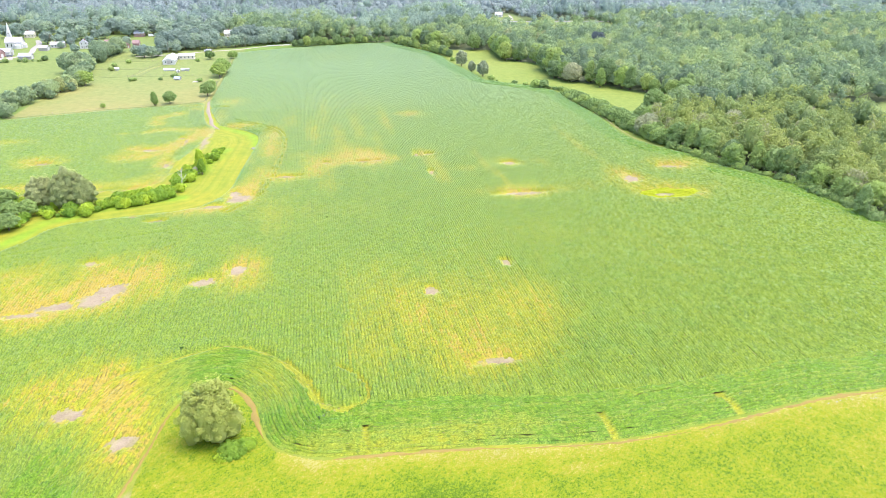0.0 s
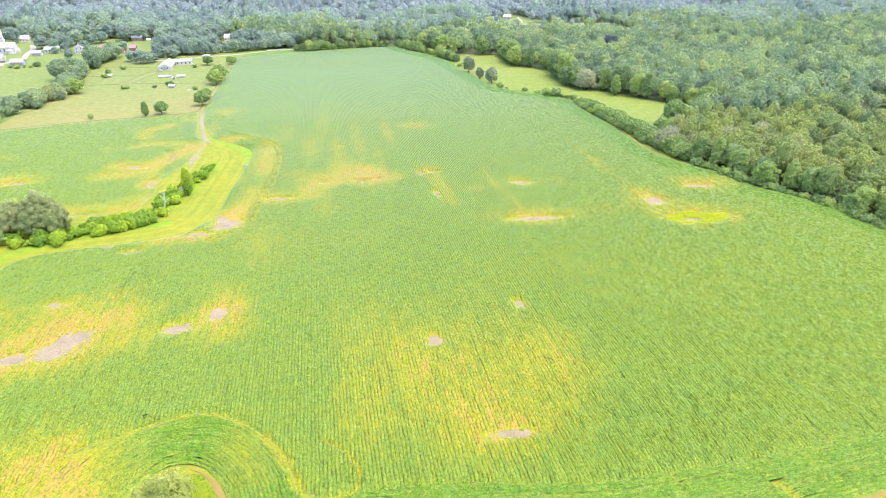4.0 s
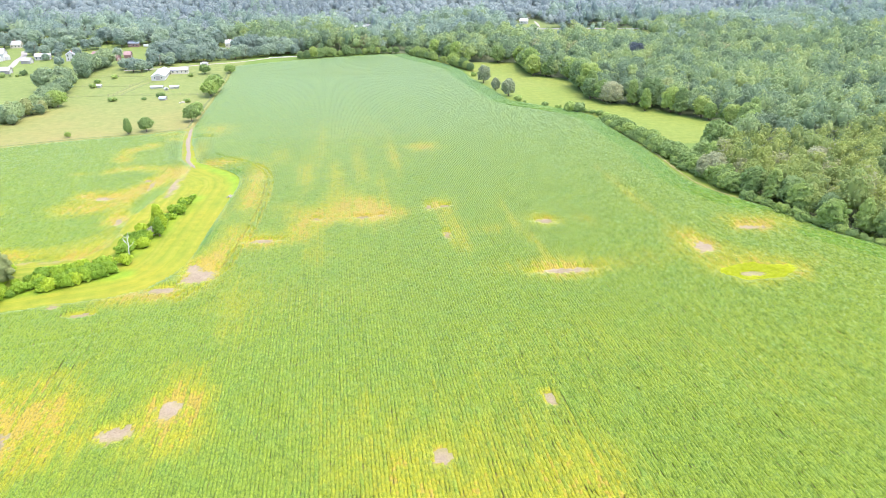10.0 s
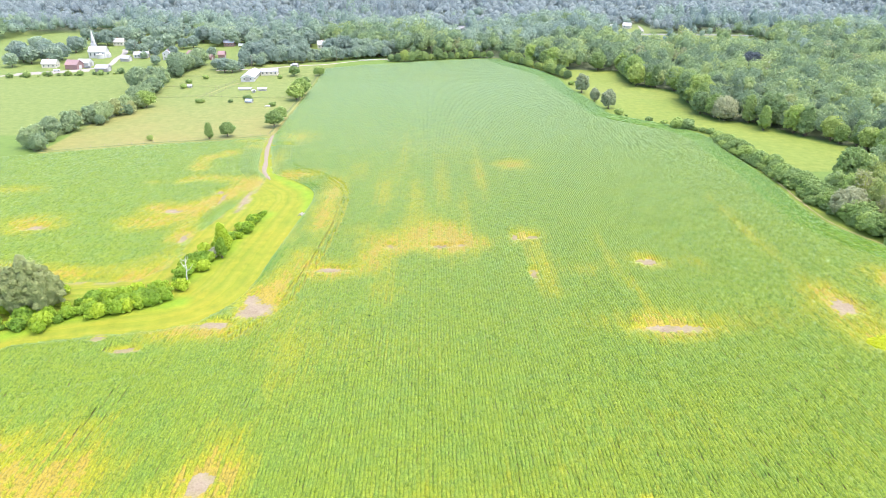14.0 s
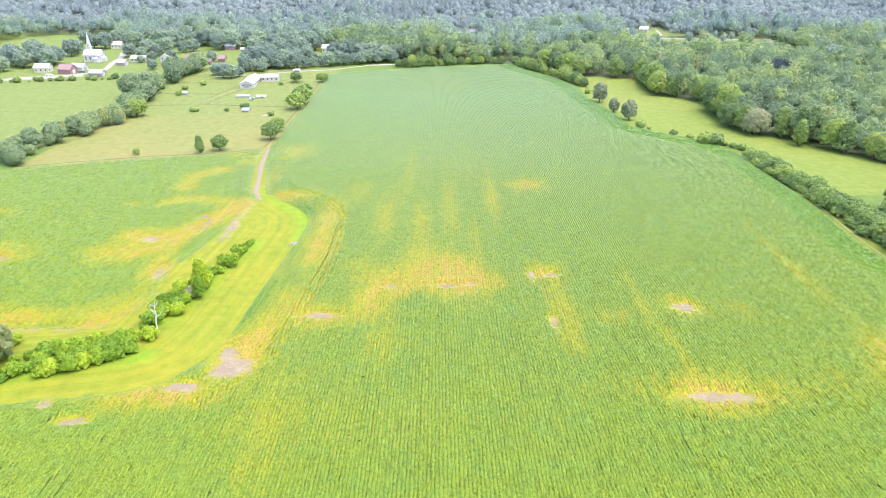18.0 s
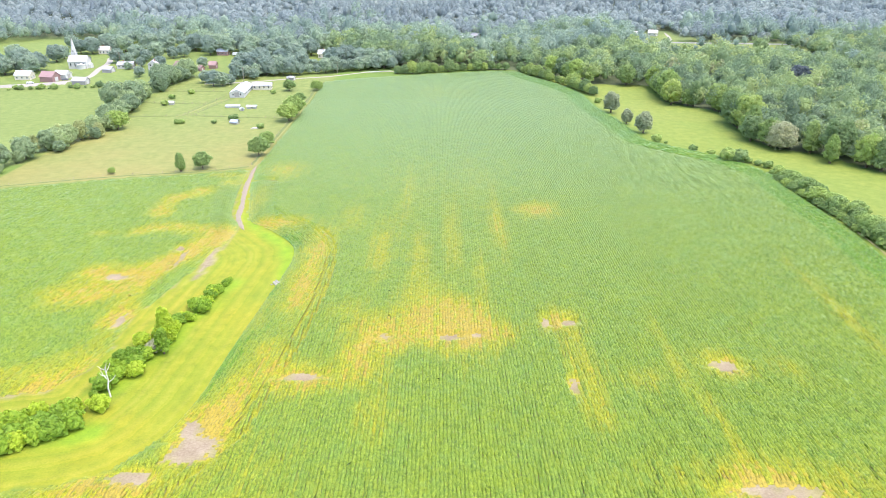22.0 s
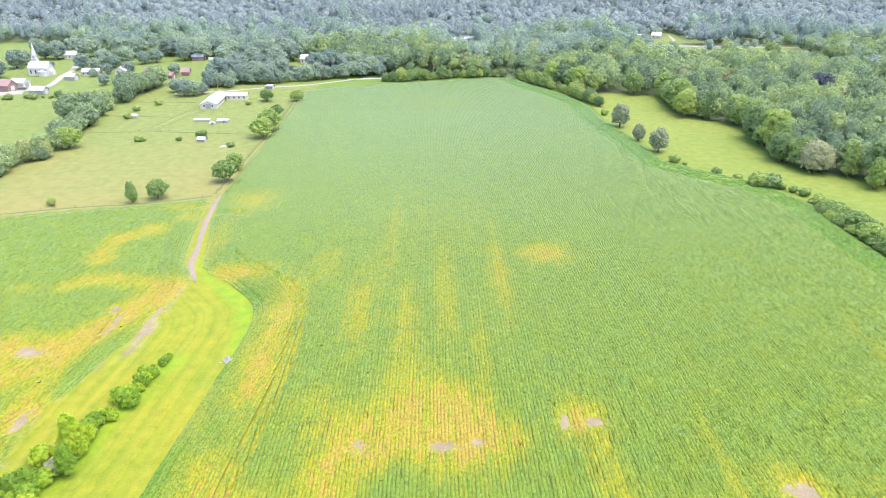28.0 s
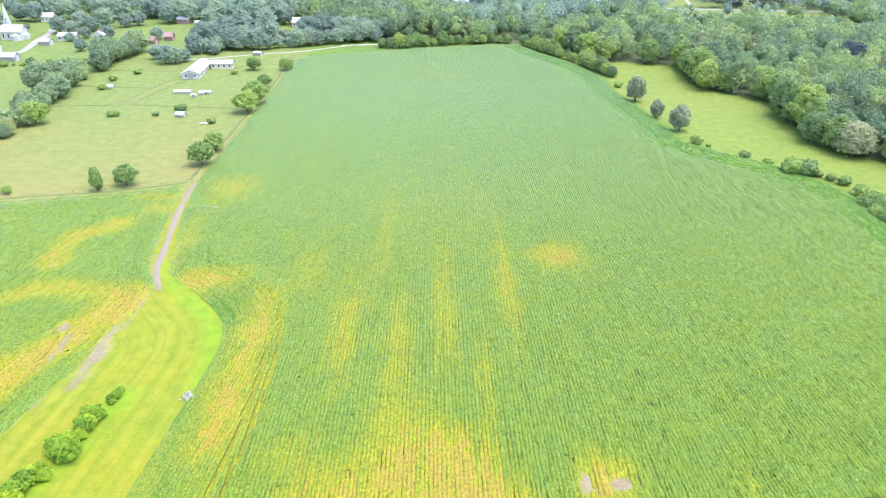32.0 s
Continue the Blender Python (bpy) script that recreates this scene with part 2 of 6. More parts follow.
def corn_mat():
    m, nt, b = node_mat("maize_leaves")
    big, fine = noise_node(nt, 0.06, 3, 0.6), noise_node(nt, 6.5, 3, 0.75)
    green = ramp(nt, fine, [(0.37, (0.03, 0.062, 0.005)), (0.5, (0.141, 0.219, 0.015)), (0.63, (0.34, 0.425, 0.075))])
    green = mix(nt, maths(nt, "MULTIPLY", big, 0.5), green, (0.15, 0.226, 0.018))
    # poor growth is mottled: green plants stand among the yellowed ones
    mottle = noise_node(nt, 0.34, 3, 0.7, (1.0, 0.7, 1.0))
    stress = maths(nt, "MULTIPLY", attr(nt, "stress"), maths(nt, "ADD", 0.72, maths(nt, "MULTIPLY", mottle, 1.1)))
    hue = noise_node(nt, 0.16, 3, 0.65)
    green = mix(nt, 1.0, green, ramp(nt, hue, [(0.34, (0.93, 1.0, 1.2)), (0.5, (1.0, 1.0, 1.0)), (0.66, (1.06, 1.02, 0.85))]), "MULTIPLY")
    # distance haze painted in: the green gains blue towards the north of the field
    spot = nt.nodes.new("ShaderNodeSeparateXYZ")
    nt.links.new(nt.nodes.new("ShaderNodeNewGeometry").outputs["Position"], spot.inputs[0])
    haze_depth = maths(nt, "MULTIPLY", maths(nt, "ADD", spot.outputs["Y"], maths(nt, "MULTIPLY", big, 200.0)), 0.00115)
    green = mix(nt, 1.0, green, ramp(nt, haze_depth, [(0.38, (1.0, 1.0, 1.0)), (0.95, (0.98, 0.98, 2.6))]), "MULTIPLY")
    green = mix(nt, ramp(nt, stress, [(0.0, (1, 1, 1)), (0.045, (0, 0, 0))]), green, mix(nt, 1.0, green, (0.68, 0.88, 0.5), "MULTIPLY"))
    streaks = noise_node(nt, 1.0, 2, 0.6, (1.7, 0.1, 0.0))
    green = mix(nt, 1.0, green, ramp(nt, streaks, [(0.32, (0.9, 0.92, 0.92)), (0.68, (1.08, 1.06, 1.04))]), "MULTIPLY")
    weak = ramp(nt, fine, [(0.36, (0.17, 0.162, 0.005)), (0.5, (0.3, 0.284, 0.01)), (0.64, (0.45, 0.42, 0.024))])
    rust = noise_node(nt, 0.16, 3, 0.65, (1.0, 0.55, 1.0))
    weak = mix(nt, ramp(nt, rust, [(0.48, (0, 0, 0)), (0.7, (0.2, 0.2, 0.2))]), weak, ramp(nt, fine, [(0.36, (0.2, 0.12, 0.006)), (0.64, (0.44, 0.27, 0.03))]))
    tan = ramp(nt, fine, [(0.3, (0.26, 0.18, 0.03)), (0.7, (0.42, 0.31, 0.06))])
    col = mix(nt, ramp(nt, stress, [(0.1, (0, 0, 0)), (0.92, (0.85, 0.85, 0.85))]), green, weak)
    col = mix(nt, ramp(nt, stress, [(0.88, (0, 0, 0)), (1.0, (0.75, 0.75, 0.75))]), col, tan)
    # random dark blots painted in for the shaded gaps between single plants
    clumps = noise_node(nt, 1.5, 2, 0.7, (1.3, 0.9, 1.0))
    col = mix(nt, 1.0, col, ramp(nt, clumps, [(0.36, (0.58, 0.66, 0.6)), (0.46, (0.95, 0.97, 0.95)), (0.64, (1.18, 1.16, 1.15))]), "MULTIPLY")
    nt.links.new(col, b.inputs["Base Color"])
    b.inputs["Roughness"].default_value = 0.5
    b.inputs["Specular IOR Level"].default_value = 0.17
    # bluish sheen stands in for haze at low viewing angles
    b.inputs["Sheen Weight"].default_value, b.inputs["Sheen Roughness"].default_value = 0.24, 0.35
    b.inputs["Sheen Tint"].default_value = (0.7, 0.92, 1.0, 1.0)
    bump(nt, b, fine, 0.35, 0.1)
    return m


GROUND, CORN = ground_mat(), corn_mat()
TRACK = plain_mat("earth_track", (0.27, 0.195, 0.045), 0.9, 0.35, 1.5)
GRAVEL = plain_mat("pale_gravel", (0.36, 0.33, 0.29), 0.9, 0.25, 3.0)
ASPHALT = plain_mat("worn_asphalt", (0.28, 0.28, 0.28), 0.85, 0.25, 1.0)
WEED = leaf_mat("bright_weeds", [(0.0, (0.38, 0.46, 0.015)), (0.5, (0.48, 0.54, 0.02)), (1.0, (0.58, 0.62, 0.03))], "tint", 0.6)


def meadow_mat():
    m, nt, b = node_mat("meadow_blades")
    fine, mid = noise_node(nt, 5.0, 4, 0.75, (1.0, 0.5, 1.0)), noise_node(nt, 0.6, 4, 0.7)
    swirl = nt.nodes.new("ShaderNodeTexNoise")
    swirl.inputs["Scale"].default_value, swirl.inputs["Detail"].default_value, swirl.inputs["Distortion"].default_value = 0.55, 3.0, 3.5
    nt.links.new(nt.nodes.new("ShaderNodeNewGeometry").outputs["Position"], swirl.inputs["Vector"])
    mid = mix(nt, 0.6, mid, swirl.outputs["Fac"])
    pick = maths(nt, "ADD", attr(nt, "tint"), maths(nt, "ADD", maths(nt, "MULTIPLY", maths(nt, "SUBTRACT", fine, 0.5), 2.2), maths(nt, "MULTIPLY", maths(nt, "SUBTRACT", mid, 0.5), 1.3)))
    col = ramp(nt, pick, [(0.0, (0.07, 0.145, 0.005)), (0.3, (0.175, 0.26, 0.008)), (0.55, (0.265, 0.3, 0.012)), (0.8, (0.325, 0.285, 0.028)), (1.0, (0.39, 0.36, 0.12))])
    nt.links.new(col, b.inputs["Base Color"])
    b.inputs["Roughness"].default_value = 0.7
    b.inputs["Specular IOR Level"].default_value = 0.2
    bump(nt, b, fine, 0.9, 0.3)
    return m


MEADOW = meadow_mat()


# ---- mesh helpers ----
def mesh_np(name, verts, faces, mat=None, smooth=False, attrs=None):
    """A mesh from arrays: verts (n, 3), faces (m, 3) or (m, 4)."""
    me = bpy.data.meshes.new(name)
    verts, faces = np.asarray(verts, np.float32), np.asarray(faces, np.int32)
    me.vertices.add(len(verts))
    me.vertices.foreach_set("co", verts.ravel())
    me.loops.add(faces.size)
    me.loops.foreach_set("vertex_index", faces.ravel())
    me.polygons.add(len(faces))
    me.polygons.foreach_set("loop_start", np.arange(0, faces.size, faces.shape[1], dtype=np.int32))
    me.polygons.foreach_set("loop_total", np.full(len(faces), faces.shape[1], np.int32))
    if smooth:
        me.polygons.foreach_set("use_smooth", np.ones(len(faces), bool))
    for key, values in (attrs or {}).items():
        a = me.attributes.new(key, "FLOAT", "POINT")
        a.data.foreach_set("value", np.asarray(values, np.float32))
    if mat:
        me.materials.append(mat)
    me.update(calc_edges=True)
    me.validate()
    return me


def part(name, data, material, parent, label=""):
    """Links a bmesh or a mesh as one mesh object under a thing or a part."""
    if isinstance(data, bmesh.types.BMesh):
        me = bpy.data.meshes.new(name)
        data.to_mesh(me)
        data.free()
    else:
        me = data
    if not me.materials:
        me.materials.append(material)
    ob = new(name, me)
    ob.parent = parent
    return tagged(ob, label)


def thing(name, m, label, category, group="", kind=""):
    ob = new(name)
    ob.empty_display_size = 0.5
    ob.matrix_world = m
    return tagged(ob, label, category, group, kind)


def box(bm, x0, y0, z0, x1, y1, z1):
    v = [bm.verts.new(p) for p in ((x0, y0, z0), (x1, y0, z0), (x1, y1, z0), (x0, y1, z0), (x0, y0, z1), (x1, y0, z1), (x1, y1, z1), (x0, y1, z1))]
    for f in ((0, 3, 2, 1), (4, 5, 6, 7), (0, 1, 5, 4), (1, 2, 6, 5), (2, 3, 7, 6), (3, 0, 4, 7)):
        bm.faces.new([v[i] for i in f])
    return bm


def boxes(*all_boxes):
    bm = bmesh.new()
    for b in all_boxes:
        box(bm, *b)
    return bm


def prism(bm, outline, y0, y1):
    """An outline in x and z pushed along y."""
    a = [bm.verts.new((x, y0, z)) for x, z in outline]
    b = [bm.verts.new((x, y1, z)) for x, z in outline]
    bm.faces.new(a)
    bm.faces.new(b[::-1])
    for i in range(len(a)):
        j = (i + 1) % len(a)
        bm.faces.new((a[j], a[i], b[i], b[j]))
    bmesh.ops.recalc_face_normals(bm, faces=bm.faces)
    return bm


def tube_arrays(points, radii, sides=7):
    points = np.asarray(points, float)
    ring = np.linspace(0, 2 * np.pi, sides, endpoint=False)
    verts, faces = [], []
    for i, (p, r) in enumerate(zip(points, radii)):
        way = points[min(i + 1, len(points) - 1)] - points[max(i - 1, 0)]
        way = way / (np.linalg.norm(way) + 1e-9)
        side = np.cross(way, (0.3, 0.9, 0.1))
        side /= np.linalg.norm(side) + 1e-9
        up = np.cross(side, way)
        verts.append(p + r * (np.cos(ring)[:, None] * side + np.sin(ring)[:, None] * up))
    for i in range(len(points) - 1):
        for k in range(sides):
            a, b = i * sides + k, i * sides + (k + 1) % sides
            faces.append((a, b, b + sides, a + sides))
    return np.concatenate(verts), np.array(faces)


def joined(pieces):
    verts, faces, n = [], [], 0
    for v, f in pieces:
        verts.append(v)
        faces.append(f + n)
        n += len(v)
    return np.concatenate(verts), np.concatenate(faces)


# ---- the lie of the land ----
def height(x, y):
    y = np.asarray(y, float)
    return 0.03 * np.clip(y - 620, 0, 330) + 0.085 * np.clip(y - 950, 0, None) + 0 * np.asarray(x, float)


def wobble(x, y, size, seed=0.0):
    """Smooth noise from -1 to 1 made of a few crossing waves."""
    x, y = np.asarray(x) / size, np.asarray(y) / size
    s = np.sin(1.7 * x + 0.6 * y + seed) + np.sin(-0.8 * x + 1.9 * y + 2.1 * seed + 1) + np.sin(2.9 * x - 2.3 * y + 0.7 * seed + 2) * 0.6
    return (s + 0.5 * np.sin(5.1 * x + 4.3 * y + seed * 3)) / 3.1


# South edge of the maize (x -> y), the headland track, and the sides of the grass swath.
EDGE_X = (-300, -38.5, -37, -35, -32, -21, -16, -14.5, -12, -4, 6, 25, 54, 83, 104, 120, 200)
EDGE_Y = (40, 40, 112, 130, 139, 139, 131, 122, 116, 112, 111, 110, 107, 110, 113, 113.5, 114)
INNER = [(-70, 140), (-52, 146), (-40, 151), (-25, 157), (-17, 153), (-11, 147), (-6, 138), (-3, 129), (2, 126), (22, 126), (49, 121), (81, 122), (105, 125), (140, 126), (200, 128)]
# East side of the swath and of the lane, going north (y -> x).
SWATH_E_Y = (150, 200, 225, 238, 249, 254, 256.5, 258.5, 260.6, 264.5, 272, 286, 309, 337, 362, 375, 389, 399, 435, 465, 800)
SWATH_E_X = (-160, -130, -106, -98, -93, -87, -76, -65, -54, -45, -39.5, -35.5, -33.5, -31, -29, -31.5, -42, -52, -60, -64, -65)
SWATH_LINE = list(zip(SWATH_E_X, SWATH_E_Y))
# West side, which bounds the west field.
SWATH_W_Y = (284, 287, 289, 298, 310, 324, 334, 344, 357, 368, 391, 405, 435, 466)
SWATH_W_X = (-110, -76, -70, -65, -63, -64, -62, -60, -57, -54, -53, -59, -64, -67)
EAST_Y = (60, 200, 217, 228, 239, 251, 263, 276, 293, 306, 328, 349, 388, 430, 452, 470, 482, 494, 505, 515, 532, 567, 596, 637, 660, 678, 694, 725)
EAST_X = (205, 201, 199, 197, 194, 190, 184, 177, 174, 167, 158, 157, 160, 159.5, 161.5, 156, 149, 138, 128.5, 122.5, 122, 118.5, 114.5, 113, 105, 96, 86, 73)
EAST_LINE = list(zip(EAST_X, EAST_Y))
NORTH_X = (-70, -41, -16, 10, 52, 75, 200)
NORTH_Y = (676, 692, 700, 708, 718, 721, 722)
FENCE_X = (-260, -172, -122, -88, -66)
FENCE_Y = (410, 433, 450, 457, 465)


def east_limit(y):
    return np.interp(y, EAST_Y, EAST_X)


def in_main(x, y):
    ok = (y > np.interp(x, EDGE_X, EDGE_Y)) & (x < east_limit(y)) & (y < np.interp(x, NORTH_X, NORTH_Y))
    return ok & (x > np.interp(y, SWATH_E_Y, SWATH_E_X) + 0.6 * wobble(x, y, 4))


def in_west(x, y):
    ok = (x < np.interp(y, SWATH_W_Y, SWATH_W_X) + 0.8 * wobble(x, y, 5)) & (y > 289 + 1.2 * wobble(x, y, 4)) & (y < np.interp(x, FENCE_X, FENCE_Y) - 2.5)
    return ok & (x > -240)


def lane_side(x, y, less=0.0):
    """The strip of the west field whose rows follow the lane."""
    return (y > 372) & (y < 462) & (np.interp(y, SWATH_W_Y, SWATH_W_X) - x < np.interp(y, (372, 392, 445, 462), (0.0, 9.0, 9.0, 0.0)) - less)


def east_side(x, y, wide=12.0):
    """The headland whose rows follow the eastern edge of the field."""
    near = np.zeros(np.broadcast(x, y).shape, bool)
    sel = np.flatnonzero((x > 60) & (y > 150) & (y < 715))
    near[sel] = far_from(x[sel], y[sel], EAST_LINE) < wide
    return near


def forest_edge(y):
    """The x east of which the eastern woods stand."""
    return np.interp(
        y,
        (150, 212, 248, 268, 290, 316, 333, 360, 385, 396, 420, 465, 486, 498, 515, 532, 548, 572, 590, 609, 628, 648, 664, 671, 685, 700, 722, 735, 745),
        (200, 197, 195, 187, 177, 172, 171, 175, 195, 214, 232, 204, 196, 178, 174, 178, 176, 184, 178, 161, 162, 160, 164, 122, 108, 98, 84, -20, -60),
    )


EDGE_LINE = [(-44, 90), (-39.5, 107), (-37.3, 118), (-34.8, 131), (-31.5, 138), (-26.5, 141), (-21.3, 139), (-17, 132), (-15, 123.5), (-12.5, 117), (-8, 113.5), (0, 111.5), (25, 110), (54, 107), (83, 110), (104, 113), (125, 113.5), (200, 114)]


def headland_zone(x, y, pad=0.0):
    x, y = np.broadcast_arrays(np.asarray(x, float), np.asarray(y, float))
    zone = (y < np.interp(x, *np.array(INNER).T) + 0.3 + pad) & (y < 162) & (x > -75)
    if zone.any():
        sel = np.flatnonzero(zone)
        zone = zone.copy()
        zone[sel] = far_from(x[sel], y[sel], EDGE_LINE) < 19.2 + pad
    return zone


# Patches of poor growth: x, y, half-width, half-length, how poor.
STRESS_SOUTH = [
    (-60, 199, 17, 18, 1.0), (-78, 186, 16, 12, 0.9), (-88, 205, 8, 12, 0.7), (-53, 142, 15, 13, 0.85), (-42, 124, 6, 12, 0.8), (-25, 200, 7, 14, 0.95), (12, 180, 12, 26, 0.3),
    (40, 168, 20, 30, 0.42), (30, 150, 16, 20, 0.38), (39, 142, 13, 8, 0.45), (8, 150, 6, 14, 0.35), (60, 215, 26, 14, 0.15), (110, 200, 40, 30, 0.12),
    (56, 165, 9, 16, 0.5), (22, 172, 4, 14, 0.5), (-45, 259, 16, 5, 0.8), (-18, 250, 8, 30, 0.25), (0, 250, 30, 12, 0.15),
]
STRESS_EAST = [
    (79, 258, 12, 6, 0.9), (128, 271, 8, 13, 0.85), (157, 285, 13, 8, 0.9), (139, 250, 17, 10, 0.8), (64, 262, 26, 6, 0.2), (100, 262, 30, 8, 0.22),
    (84, 300, 6, 5, 0.8), (98, 298, 5, 6, 0.3), (73, 302, 1.2, 20, 0.45), (76, 275, 1.2, 18, 0.4), (126, 325, 3, 34, 0.42),
]
STRESS_MIDDLE = [
    (3, 315, 10, 8, 0.75), (12, 322, 11, 13, 0.6), (25, 316, 8, 12, 1.0), (21, 327, 6, 10, 0.7), (-13, 295, 11, 6, 0.8), (0, 303, 7, 10, 0.65), (13, 336, 6, 15, 0.42),
    (4, 280, 4, 7, 0.5), (49, 321, 6, 7, 0.75), (51, 302, 4, 11, 0.5), (51, 285, 3, 10, 0.62), (64, 294, 5, 5, 0.45), (34, 316, 4, 5, 0.5), (-8, 327, 6, 8, 0.35),
    (-31, 325, 3, 8, 0.3),
]
STRESS_NORTH = [
    (54, 407, 7, 7, 0.95), (38.8, 400, 0.8, 34, 0.42), (38, 385, 3, 24, 0.35), (-22, 368, 5, 21, 0.7), (-21, 339, 5, 16, 0.75), (-23, 303, 5, 11, 0.55), (-27, 286, 4, 9, 0.75), (-31, 276, 7, 8, 0.95),
    (-13, 401, 4, 14, 0.35), (-1, 372, 4, 26, 0.5), (11, 364, 3, 20, 0.5), (22, 380, 2.5, 32, 0.5), (5, 420, 2, 40, 0.3), (30, 350, 3, 20, 0.3), (-40, 394, 10, 7, 0.8), (-54, 415, 4, 20, 0.5), (20, 440, 50, 50, 0.14), (20, 640, 30, 30, 0.14), (-50, 460, 8, 12, 0.6),
]
STRESS = STRESS_SOUTH + STRESS_EAST + STRESS_MIDDLE + STRESS_NORTH
STRESS_EDGE = [(-46, 138, 10, 13, 0.85), (-41, 122, 6, 11, 0.8), (10, 113, 26, 3, 0.35), (-14, 140, 5, 8, 0.3)]
STRESS_WEST = [
    (-70.7, 441.6, 4, 4, 0.6), (-77, 430, 5, 4, 0.8), (-84, 423, 5, 4.5, 0.85), (-87, 412, 4, 7, 0.8), (-84, 404, 4, 4, 0.6), (-73, 390, 5, 4, 0.6), (-81, 390, 5, 4, 0.7), (-86, 385.5, 4, 3, 0.55), (-98.5, 384, 3.5, 2, 0.6),
    (-62, 387, 7, 5, 0.75), (-55, 383, 4, 6, 0.8), (-59, 376, 5, 7, 0.85), (-62.5, 368, 4, 7, 0.9), (-66, 361, 4, 7, 0.9), (-69.5, 354, 4, 7, 0.85), (-76, 351, 7, 6, 0.85), (-86, 353, 6, 5, 0.85), (-69, 344, 3, 8, 0.6),
    (-77, 340, 6, 8, 0.8), (-88, 337, 8, 7, 0.7), (-68, 325, 4, 9, 0.9), (-67, 301, 8, 9, 0.6), (-68, 291, 8, 6, 0.85), (-65, 452, 2.5, 9, 0.5), (-124, 336, 11, 8, 0.85), (-118, 297, 20, 5, 0.7), (-74, 452, 9, 3, 0.5), (-150, 375, 14, 5, 0.5), (-92, 294, 18, 5, 0.7),
]
# Bare, drowned spots: x, y, half-width, half-length.
BARE = [
    (-60, 194, 4.2, 5.5), (-64, 189, 5, 4), (-72, 186.5, 5.5, 2.6), (-80, 183, 5, 1.8), (-71, 215, 2.2, 2.2), (-55, 135, 4, 2.8), (-42, 123, 2.8, 2.8), (-26, 202.5, 2.6, 3.6), (-35, 195.5, 3.5, 3.2), (29, 179, 2.3, 2.6), (39, 139.5, 5.4, 1.6),
    (55, 194, 1.7, 2.6), (3.7, 314.5, 1.7, 2.4), (20.5, 314, 3.2, 1.5), (27, 315, 1.2, 1.2), (48, 292, 1.3, 4), (45.5, 321.5, 1.4, 3.6), (51.5, 321.5, 2.2, 1.8), (85, 300, 3.6, 2.6),
]
BARE += [
    (79, 258, 8, 2.2), (129, 269.5, 3.4, 5.2), (155, 283, 5, 2.4), (-31, 271, 5.0, 5.6), (-58, 250, 3.1, 1.5), (-67, 256, 1.7, 1.5),
    (-40, 262.5, 5.5, 2.0), (-78.7, 350.3, 4.4, 2.6), (-67, 323, 1.7, 4.5), (-64.3, 364, 1.1, 8), (-14, 296, 5.5, 1.6), (-33, 277, 2.2, 3.5), (-122, 334, 3.5, 2.5), (-55, 362, 1.6, 13), (-67, 372, 2, 2.4),
]


def patches(x, y, rows, soft=1.25):
    worst = np.zeros(np.broadcast(x, y).shape)
    for cx, cy, rx, ry, s in rows:
        near = (np.abs(x - cx) < 2.4 * rx + 2) & (np.abs(y - cy) < 2.4 * ry + 2)
        if not near.any():
            continue
        xx, yy = x[near], y[near]
        d = np.hypot((xx - cx) / (rx + 0.8), (yy - cy) / (ry + 1.5)) + 0.26 * wobble(xx, yy, 5, cx) + 0.16 * wobble(xx, yy * 0.35, 1.3, cy)
        hit = s * np.clip((1.55 - d + 0.2 * wobble(xx * 4.0, yy * 0.1, 1.0, cx + cy)) / soft, 0, 1) ** 1.4
        worst[near] = 1 - (1 - worst[near]) * (1 - np.minimum(hit, 0.97))
    return worst


WEEDS = (137, 248.5, 11.5, 5.5)


def bare_at(x, y, edge=1.12, steep=2.2):
    worst = np.zeros(np.broadcast(x, y).shape)
    for cx, cy, rx, ry in BARE:
        near = (np.abs(x - cx) < 1.9 * rx + 1) & (np.abs(y - cy) < 1.9 * ry + 1)
        if near.any():
            xx, yy = x[near], y[near]
            d = np.hypot((xx - cx) / rx, (yy - cy) / ry) + 0.34 * wobble(xx, yy * 0.6, 2.2, cx) + 0.26 * wobble(xx * 2.0, yy * 0.4, 0.7, cy)
            worst[near] = np.maximum(worst[near], np.clip((edge - d) * steep, 0, 1))
    return worst


def far_from(x, y, line):
    """The distance to a line of points."""
    best = np.full(np.broadcast(x, y).shape, 1e9)
    for (ax, ay), (bx, by) in zip(line, line[1:]):
        u = np.clip(((x - ax) * (bx - ax) + (y - ay) * (by - ay)) / ((bx - ax) ** 2 + (by - ay) ** 2), 0, 1)
        best = np.minimum(best, np.hypot(x - ax - u * (bx - ax), y - ay - u * (by - ay)))
    return best


def curve(points, step=1.5):
    """A smooth line through the points."""
    p = np.array([points[0], *points, points[-1]], float)
    out = []
    for i in range(1, len(p) - 2):
        n = max(2, int(np.hypot(*(p[i + 1] - p[i])) / step))
        for u in np.linspace(0, 1, n, endpoint=False):
            out.append(0.5 * (2 * p[i] + (p[i + 1] - p[i - 1]) * u + (2 * p[i - 1] - 5 * p[i] + 4 * p[i + 1] - p[i + 2]) * u**2 + (3 * p[i] - p[i - 1] - 3 * p[i + 1] + p[i + 2]) * u**3))
    return np.array([*out, p[-2]])


INNER_CURVE = curve(INNER, 3)
